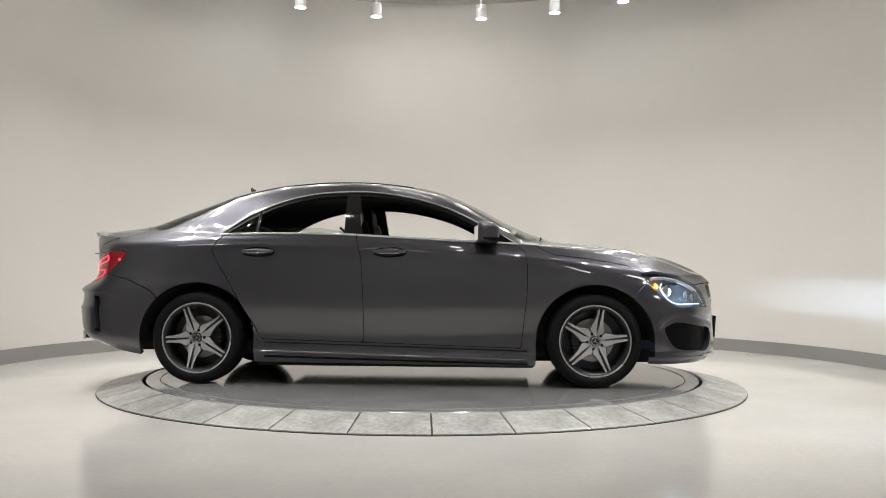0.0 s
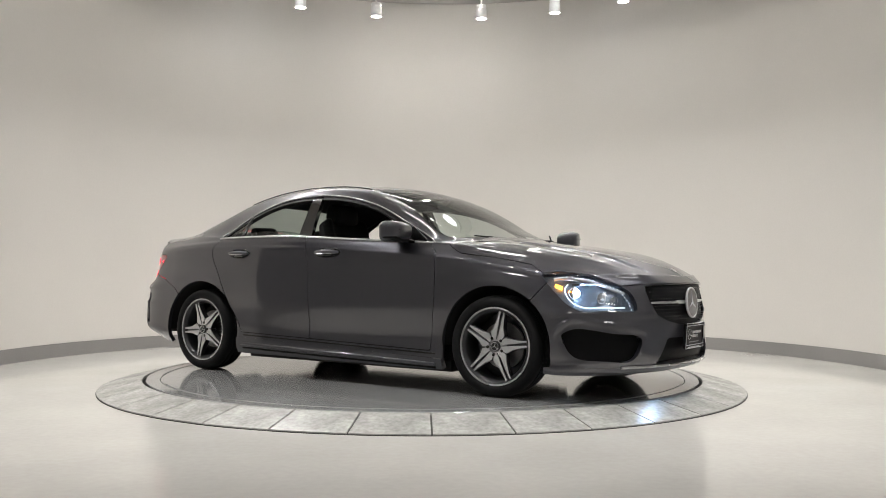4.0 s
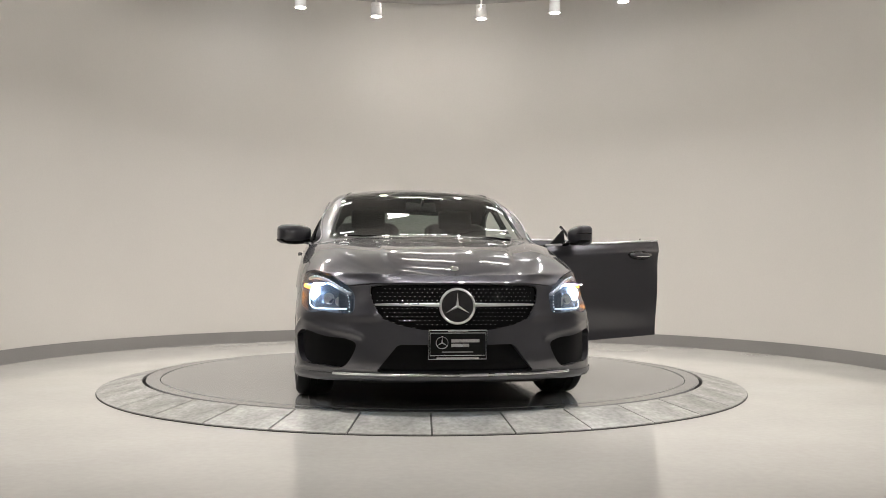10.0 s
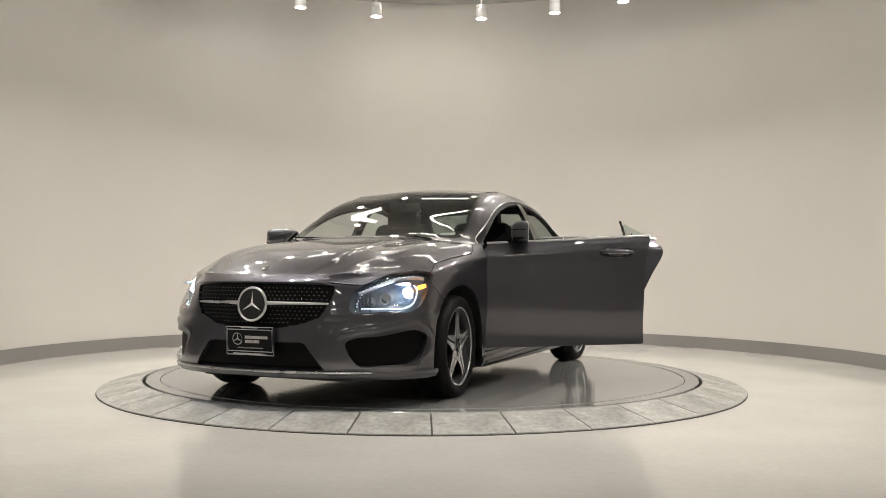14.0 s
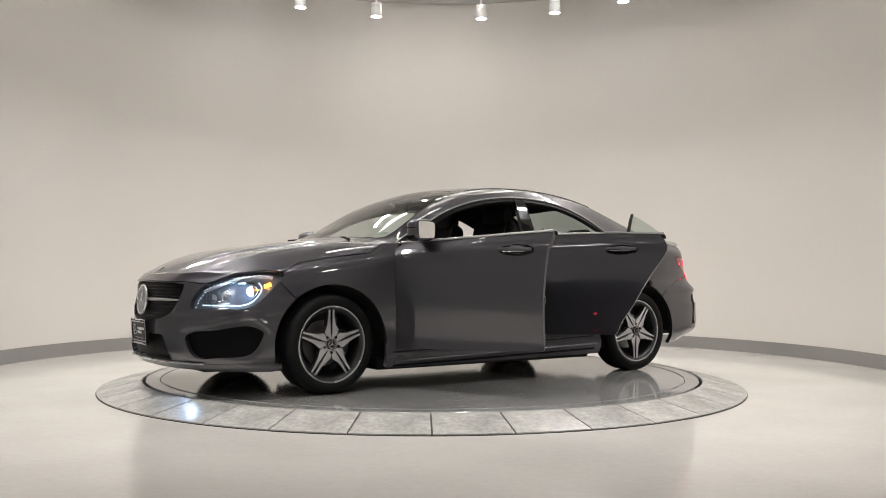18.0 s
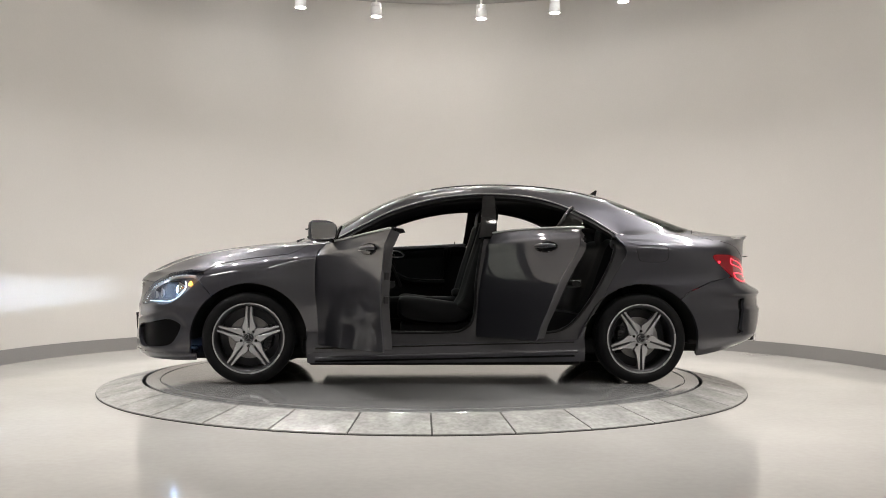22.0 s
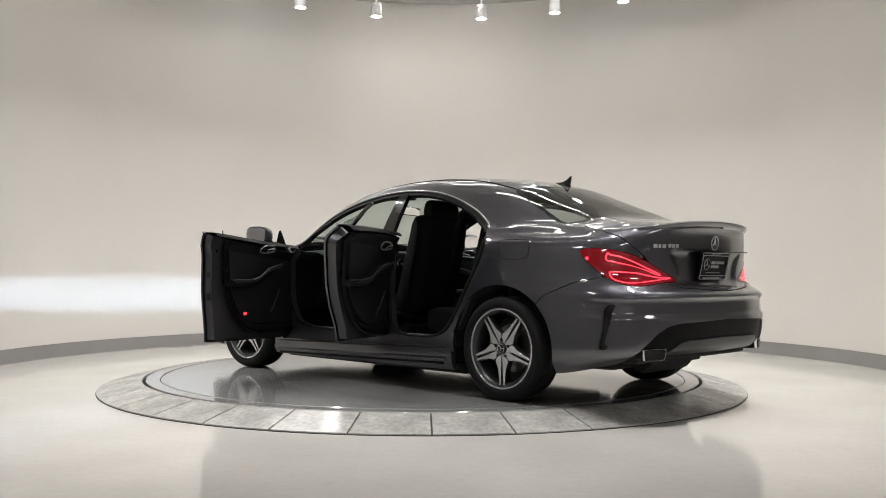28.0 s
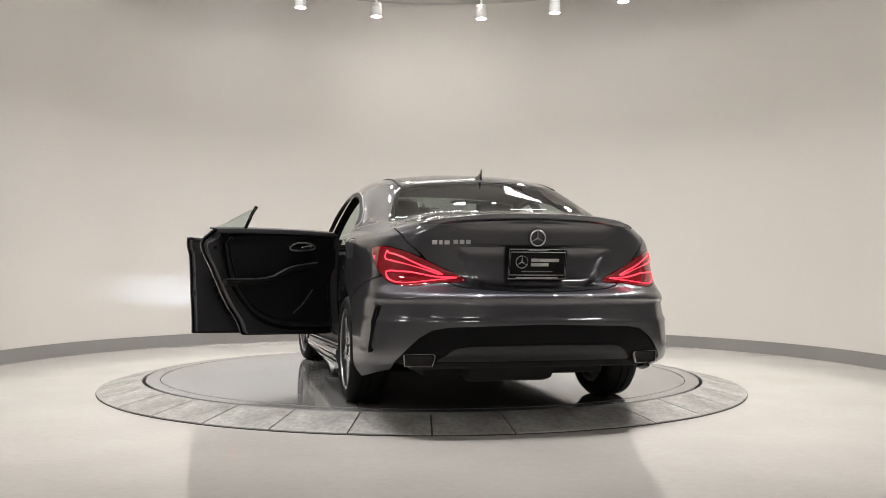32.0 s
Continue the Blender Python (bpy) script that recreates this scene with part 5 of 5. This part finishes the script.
def handle_cup(x0, x1, z):
    bm = bmesh.new()
    ring = []
    for a in np.linspace(0, 2 * math.pi, 41)[:-1]:
        x, zz = (x0 + x1) / 2 + (x1 - x0) / 2 * math.cos(a), z - .002 + .036 * math.sin(a)
        p, n = on_side(x, zz)
        ring.append((p, n))
    c, cn = on_side((x0 + x1) / 2, z)
    loops = [[bm.verts.new(c + (p - c) * f + n * h) for p, n in ring] for f, h in ((1.0, .0012), (.96, .004), (.90, .002), (.60, .001))]
    for a, b in zip(loops, loops[1:]):
        for k in range(40):
            bm.faces.new((a[k], a[(k + 1) % 40], b[(k + 1) % 40], b[k]))
    bm.faces.new(loops[-1])
    return bm


def mirror_shell():
    bm = bmesh.new()
    rows = []
    for x, sy, sz in ((-.052, .092, .060), (-.048, .101, .067), (-.030, .105, .070), (.0, .103, .069), (.027, .098, .063), (.046, .086, .053), (.058, .058, .034)):
        ring = []
        for k in range(28):
            a = 2 * math.pi * k / 28
            c, s = math.cos(a), math.sin(a)
            r = (abs(c) ** 5 + abs(s) ** 5) ** (-1 / 5)
            yy, zz = sy * r * c, sz * r * s
            if yy < 0:
                zz *= 1 - .28 * (yy / sy) ** 2
            ring.append(bm.verts.new((x - .10 * max(yy, 0) ** 1.5, yy, zz)))
        rows.append(ring)
    for a, b in zip(rows, rows[1:]):
        for k in range(28):
            bm.faces.new((a[k], a[(k + 1) % 28], b[(k + 1) % 28], b[k]))
    bm.faces.new(rows[-1])
    bm.faces.new(rows[0])
    return bm


def build_door(front, right):
    hinge = HINGE_F if front else HINGE_R
    D = d_door_f if front else d_door_r
    s = "right" if right else "left"
    sg = -1 if right else 1
    base = Matrix.Translation((hinge[0], hinge[1] * sg, 0))
    fix = (lambda bm: flip(local(bm, hinge))) if right else (lambda bm: local(bm, hinge))
    which = ("front" if front else "rear") + (" door, closed" if right else " door, standing open")
    door = panel("door", [(low, low_n, D - GAP)], M_PAINT, car, "grey metallic " + which, sides=s, depth=0.012, m=base)

    def sub(name, bm, mat, label="", smooth=None):
        return part(name, fix(bm), mat, door, label, smooth)

    def cutout(name, dist, mat, depth, shift, label=""):
        ob = panel(name, [(low, low_n, dist)], mat, door, label, sides=s, depth=depth, shift=shift, m=base)
        ob.matrix_basis = Matrix()
        return ob

    belt = 9 * (1.2 - low[..., 2])
    x0, x1 = (-.252, .84) if front else (-1.205, -.258)
    sub("belt_trim", belt_trim(x0, x1), M_BRIGHT, "chrome strip along the window sill", 60)
    hx = (-.145, .095) if front else (-1.045, -.81)
    sub("handle_cup", handle_cup(hx[0], hx[1], .903), M_GLOSS, "", 50)
    sub("door_handle", handle_bar(hx[0] + .012, hx[1] - .012, .905), M_PAINT, "painted pull handle with a bright edge", 60)
    p, n = on_side(sum(hx) / 2, .895)
    sub("handle_strip", tube([Vector((x, p.y + .040, .893)) for x in np.linspace(hx[0] + .05, hx[1] - .05, 6)], .003, 6), M_CHROME, "", 60)
    cutout("door_shell", np.minimum(D - .020, belt), M_JAMB, 0.055, -0.014, "painted inner edge of the door")
    T = inside(xz_low, TRIM_F if front else TRIM_R)
    cutout("inner_metal", np.minimum.reduce([D - .021, -T, belt]), M_JAMB, 0.0, -0.068, "grey painted inner flange of the door")
    cutout("door_seal", np.minimum.reduce([T + .026, -.004 - T, D - .012]), M_SEAL, 0.02, -0.086)
    cutout("inner_flange", np.minimum.reduce([T - .002, .034 - T, D - .012]), M_JAMB, 0.02, -0.082, "grey painted inner flange of the door")
    cutout("door_panel", np.minimum.reduce([T - .030, D - .030, belt]), M_TRIM, -0.035, -0.098, "black moulded door trim")
    for px, pz in (((-.15, .90), (-.06, .70)) if front else ((-1.17, .90), (-1.065, .74))):
        plug = lathe([(0, .004), (.009, .003), (.011, -.003)], 12, axis="y")
        p, n = on_side(px, pz)
        bmesh.ops.transform(plug, matrix=pose(px, p.y - .070, pz, 0, 0, 180), verts=plug.verts)
        sub("bolt_plug", plug, M_BLACK, "", 60)
    # the top of the door, between skin and trim
    top_bm = bmesh.new()
    rows = []
    for x in np.linspace(x0 + .01, x1 - .01, 20):
        i = int(np.argmin(np.abs(low[:, -1, 0] - x) + np.where((u_low[:, 0] > 3) & (u_low[:, 0] < 12), 0, 9)))
        e = low[i, -1]
        rows.append([top_bm.verts.new((x, e[1] - a, e[2] + b)) for a, b in ((.004, -.006), (.012, .004), (.05, .004), (.085, .002), (.10, -.02))])
    for a, b in zip(rows, rows[1:]):
        for k in range(4):
            top_bm.faces.new((a[k], b[k], b[k + 1], a[k + 1]))
    sub("door_top", top_bm, M_TRIM, "", 60)
    # inner trim: arm rest, pull, release lever, speaker, map pocket
    a0, a1 = (.10, .62) if front else (-.95, -.42)
    arm = [(a0 - .16, .685), (a0, .685), (a0 + .16, .70), (a0 + .30, .765), (a1 - .02, .80)]
    sub("arm_rest", side_tube(spline(arm, 24), .034, .135, 10, 0.6), M_LEATHER, "padded arm rest", 60)
    sub("arm_trim", side_tube([(x, z + .022) for x, z in spline(arm, 24)], .0055, .160, 6), M_DULL, "dull silver trim along the arm rest", 60)
    lv = .40 if front else -.55
    sub("release_bezel", side_tube(spline([(lv - .11, .92), (lv - .05, .95), (lv + .06, .945), (lv + .09, .915), (lv + .0, .90), (lv - .09, .90), (lv - .11, .92)], 30), .006, .138, 8), M_SATIN, "bright ring of the door release", 60)
    sub("release_lever", side_tube([(lv + .06, .93), (lv + .02, .925), (lv - .03, .915)], .010, .145, 8), M_CHROME, "chrome release lever", 60)
    sub("pocket_trim", side_tube(spline([(a1 - .17, .47), (a1 - .09, .54), (a1 - .02, .63)], 10), .005, .134, 6), M_DULL, "dull silver line beside the door pocket", 60)
    if front:
        sub("courtesy_lamp", local_box(.10, .735, .475), M_RED_DOT, "glowing red courtesy lamp")
    # latch plate and bolts on the free edge
    for k, zz in enumerate((.74, .60) if front else (.80, .70)):
        i, n = on_side(x0 + (.035 if front else .11), zz)
        lt = box(-.004, .006, -.014, .014, -.022, .022, .003)
        bmesh.ops.transform(lt, matrix=pose(i.x + (.022 if front else .035), i.y - .045, zz), verts=lt.verts)
        sub("latch", lt, M_INSERT)
    if front:
        fx, fy = (1.3, 1.15) if right else (1.0, 0.9)
        sh = mirror_shell()
        bmesh.ops.scale(sh, vec=(fx, fy, 1), verts=sh.verts)
        bmesh.ops.transform(sh, matrix=pose(.63, .925, 1.034, 0, 0, -8), verts=sh.verts)
        sub("mirror_housing", sh, M_PAINT, "painted door mirror housing", 60)
        gl = prism([(a, b) for a, b in rounded([(-.085, -.042), (-.088, .033), (-.06, .051), (.06, .054), (.09, .042), (.085, -.042), (.05, -.054), (-.05, -.051)], 40)], -.004, "x")
        bmesh.ops.scale(gl, vec=(1, fy, 1), verts=gl.verts)
        bmesh.ops.translate(gl, verts=gl.verts, vec=(-.0535 * fx, 0, 0))
        bmesh.ops.transform(gl, matrix=pose(.63, .925, 1.034, 0, 0, -8), verts=gl.verts)
        sub("mirror_glass", gl, M_MIRROR, "mirror glass")
        sub("mirror_foot", tube([(.68, .80, .972), (.67, .84, .975), (.65, .88, .985)], [.030, .024, .020], 8, flat=.6), M_GLOSS, "", 60)
        lower = bmesh.new()
        rows = []
        for x, sy in ((-.050, .095), (-.020, .108), (.015, .105), (.046, .090)):
            rows.append([lower.verts.new((x, sy * math.cos(a), -.038 + .034 * math.sin(a))) for a in np.linspace(math.pi, 2 * math.pi, 15)])
        for a, b in zip(rows, rows[1:]):
            for k in range(14):
                lower.faces.new((a[k], b[k], b[k + 1], a[k + 1]))
        for r in (rows[0], rows[-1]):
            lower.faces.new(r)
        lower.faces.new([r[0] for r in rows] + [r[-1] for r in rows[::-1]])
        bmesh.ops.scale(lower, vec=(fx, fy, 1), verts=lower.verts)
        bmesh.ops.transform(lower, matrix=pose(.63, .925, 1.034, 0, 0, -8), verts=lower.verts)
        sub("mirror_lower", lower, M_BLACK, "black lower half of the mirror housing", 50)
        sub("mirror_line", tube([(.60, 1.028, 1.045), (.66, 1.026, 1.045), (.71, .995, 1.043)], .003, 6), M_BLACK, "", 60)
        sail = prism([(.66, .985), (.80, .965), (.79, .98), (.655, 1.075), (.645, 1.07)], .012, "y", .002, 1)
        for v in sail.verts:
            v.co.y += .80 - .35 * max(0, v.co.z - .98)
        sub("mirror_sail", sail, M_BLACK, "black triangle at the mirror foot")
        sub("lock_pin", tube([(-.15, .76, 1.0), (-.15, .76, 1.035)], .004, 6), M_BLACK)
    else:
        d_quarter = np.minimum(inside(xz_top, [(-.955, 1.0), (-.945, 1.184), (-1.0, 1.158), (-1.10, 1.096), (-1.19, 1.03), (-1.19, 1.0)]), 1)
        pane = panel("quarter_glass", [(top, top_n, d_quarter)], M_GLASS, door, "fixed quarter glass", sides=s, depth=0.0, shift=-0.012, m=base)
        pane.matrix_basis = Matrix()
        bar = []
        for z in np.linspace(1.0, 1.185, 10):
            p, n = on_top_side(-.955 + .03 * (z - 1.0), z)
            bar.append(p - n * .012)
        sub("window_divider", tube(bar, .012, 6), M_GLOSS, "black divider of the quarter glass", 60)
    if right:
        if front:
            return door
        glass_top = slope_curve([(-.95, 1.06), (-.75, 1.078), (-.55, 1.075), (-.35, 1.05)], top[..., 0])
        d_pane = np.minimum.reduce([d_window - .010, top[..., 0] + .95, -.35 - top[..., 0], glass_top - top[..., 2]])
        pane = panel("door_glass", [(top, top_n, d_pane)], M_GLASS, door, "almost lowered side window", sides=s, depth=0.0, shift=-0.014, m=base)
        pane.matrix_basis = Matrix()
    return door


def local_box(x, y, z):
    bm = box(-.014, .014, -.004, .004, -.010, .010, .003)
    bmesh.ops.translate(bm, verts=bm.verts, vec=(x, y, z))
    return bm


build_door(True, True)
build_door(False, True)
build_door(True, False).matrix_basis = pose(.868, .843, .002, 0, 0, -64)
build_door(False, False).matrix_basis = pose(-.202, .878, .030, 7.0, 0, -62.3)

# ---- cabin ----
part("carpet", box(-1.28, 1.0, -.74, .74, .20, .30, .01), M_TRIM, car, "black carpet floor")
part("tunnel", box(-.95, .95, -.11, .11, .29, .42, .04), M_TRIM, car)
dash = bmesh.new()
rows = []
for y in np.linspace(-.74, .74, 31):
    hood_lift = .035 * math.exp(-((y - .36) / .16) ** 2)
    fall = .03 * (abs(y) / .74) ** 2
    rows.append([dash.verts.new((x - fall * 2, y, z + (hood_lift if 2 <= k <= 3 else 0) - fall)) for k, (x, z) in enumerate(((1.0, .93), (.85, .955), (.66, .945), (.60, .925), (.585, .86), (.62, .80), (.60, .70), (.66, .58), (.80, .50), (.98, .42)))])
for a, b in zip(rows, rows[1:]):
    for k in range(9):
        dash.faces.new((a[k], b[k], b[k + 1], a[k + 1]))
dashboard = part("dashboard", dash, M_TRIM, car, "black moulded dashboard", 50)
for y in (.60, .10, 0.0, -.10, -.60):
    part("air_vent", lathe([(.018, .010), (.036, .010), (.041, .002), (.041, -.01), (.018, -.01)], 24, axis="x"), M_CHROME, dashboard, "chrome ringed air vent", 50, pose(.582 - (.02 if abs(y) > .5 else 0), y, .84, 0, 0, 180))
part("screen", box(-.008, .008, -.085, .085, -.055, .055, .006), M_GLOSS, dashboard, "", None, pose(.60, -.0, .975, 0, 14, 0))
wheel_ring = [(0, .185 * math.cos(a), .185 * math.sin(a)) for a in np.linspace(0, 2 * math.pi, 41)[:-1]]
steer = part("steering_wheel", tube(wheel_ring, .015, 10, closed=True), M_LEATHER, car, "black leather steering wheel", 60, pose(.40, .36, .84, 0, 24, 0))
part("wheel_boss", box(-.03, .05, -.07, .07, -.06, .06, .03, 3), M_TRIM, steer, "", 60)
for a, b in ((.06, .18), (-.18, -.06)):
    part("wheel_spoke", box(-.004, .014, a, b, -.03, .02, .006), M_INSERT, steer)
part("wheel_spoke", box(-.004, .014, -.03, .03, -.18, -.05, .006), M_INSERT, steer)
part("steering_column", tube([(.42, .36, .83), (.62, .36, .74)], .045, 12), M_TRIM, car, "", 60)
part("centre_console", box(-.35, .62, -.10, .10, .40, .58, .04, 3), M_TRIM, car, "", 50)
part("console_arm_rest", box(-.38, -.08, -.09, .09, .58, .64, .025, 3), M_LEATHER, car, "", 50)


def cushion(profile, half, lift, side_roll):
    """A stuffed shape: a side profile of (x, z) loops swept across y, with bolsters."""
    bm = bmesh.new()
    n = len(profile)
    rows = []
    for k in range(15):
        v = -1 + 2 * k / 14
        edge_in = 1 - .12 * max(0, abs(v) - .8) / .2
        cx, cz_ = sum(p[0] for p in profile) / n, sum(p[1] for p in profile) / n
        bolster = side_roll * ease(.45, .85, abs(v)) * (1 - .6 * ease(.9, 1.0, abs(v)))
        rows.append([bm.verts.new((cx + (x - cx) * edge_in + bolster * lift[0], v * half, cz_ + (z - cz_) * edge_in + bolster * lift[1])) for x, z in profile])
    for a, b in zip(rows, rows[1:]):
        for i in range(n):
            bm.faces.new((a[i], a[(i + 1) % n], b[(i + 1) % n], b[i]))
    bm.faces.new(rows[0])
    bm.faces.new(rows[-1])
    return bm


def front_seat(y):
    base = rounded([(.30, .42), (.34, .50), (.30, .55), (.10, .53), (-.14, .49), (-.18, .42), (.0, .38)], 28)
    seat = part("front_seat", cushion(base, .25, (0, .6), .07), M_LEATHER, car, "black leather sports seat", 60, pose(0, y, 0))
    back = rounded([(-.10, .48), (-.16, .60), (-.22, .80), (-.30, 1.05), (-.335, 1.16), (-.385, 1.15), (-.37, 1.0), (-.32, .80), (-.28, .62), (-.24, .48)], 32)
    part("backrest", cushion(back, .25, (.6, 0), .07), M_LEATHER, seat, "", 60)
    head = rounded([(-.305, 1.13), (-.30, 1.21), (-.325, 1.275), (-.37, 1.27), (-.395, 1.20), (-.38, 1.13)], 24)
    part("headrest", cushion(head, .135, (0, 0), 0), M_LEATHER, seat, "", 60)
    part("seat_frame", box(-.20, .32, -.20, .20, .30, .40, .02), M_TRIM, seat)
    part("headrest_frame", tube([(-.365, -.075, 1.15), (-.36, -.07, 1.235), (-.36, .07, 1.235), (-.365, .075, 1.15)], .006, 6), M_SATIN, seat)


front_seat(.36)
front_seat(-.36)
rear_base = rounded([(-.50, .36), (-.47, .46), (-.50, .52), (-.75, .50), (-1.0, .46), (-1.05, .38), (-.8, .34)], 28)
bench = part("rear_bench", cushion(rear_base, .64, (0, .3), .04), M_LEATHER, car, "black leather rear bench", 60)
rear_back = rounded([(-.98, .46), (-1.04, .62), (-1.12, .85), (-1.18, 1.0), (-1.25, 1.0), (-1.24, .8), (-1.18, .6), (-1.12, .46)], 28)
part("bench_back", cushion(rear_back, .64, (.4, 0), .05), M_LEATHER, bench, "", 60)
for y in (.36, -.36):
    hr = rounded([(-1.16, .99), (-1.155, 1.06), (-1.18, 1.12), (-1.22, 1.12), (-1.24, 1.06), (-1.23, .99)], 24)
    part("rear_headrest", cushion(hr, .12, (0, 0), 0), M_LEATHER, bench, "", 60, pose(0, y, 0))
part("parcel_shelf", box(-1.82, -1.22, -.60, .60, .985, 1.005, .006), M_TRIM, car, "black parcel shelf", None, pose(0, 0, 0))
mir = part("rear_view_mirror", box(-.015, .02, -.12, .12, -.035, .035, .014, 3), M_GLOSS, car, "black interior mirror", 60, pose(.36, 0, 1.255, 0, -8, 14))
part("mirror_glass", box(-.0165, -.0155, -.11, .11, -.028, .028), M_MIRROR, mir)
part("mirror_stem", tube([(.02, 0, .01), (.06, 0, .05)], .012, 8), M_BLACK, mir)
for y in (.34, -.34):
    part("sun_visor", box(.10, .27, y - .16, y + .16, 1.318, 1.335, .006), M_TRIM, car, "", None, pose(0, 0, 0, 0, 0, 0))
part("windscreen_sticker", box(-.055, .055, -.0008, .0008, -.018, .018), M_PAPER, car, "white paper sticker inside the windscreen", None, pose(.80, .545, 1.032, -62, 0, 90) @ pose(0, 0, 0))
for y in (.42, -.18):
    pts = [(1.06, y + .12, .985), (1.03, y, 1.004), (1.0, y - .38, 1.012)]
    part("wiper", tube(pts, [.010, .008, .005], 6), M_BLACK, car, "black wiper arm", 60)


def motions():
    rows = []
    for k in range(33):
        a = TURN0 + RATE * k
        c, s = math.cos(radians(a)), math.sin(radians(a))
        rows.append((float(k), pose(c * OFFX - s * OFFY, s * OFFX + c * OFFY, 0.0, 0, 0, a)))
    walk(car, rows)
    walk(disc, [(float(k), pose(0, 0, 0, 0, 0, TURN0 + RATE * k)) for k in range(33)])


motions()
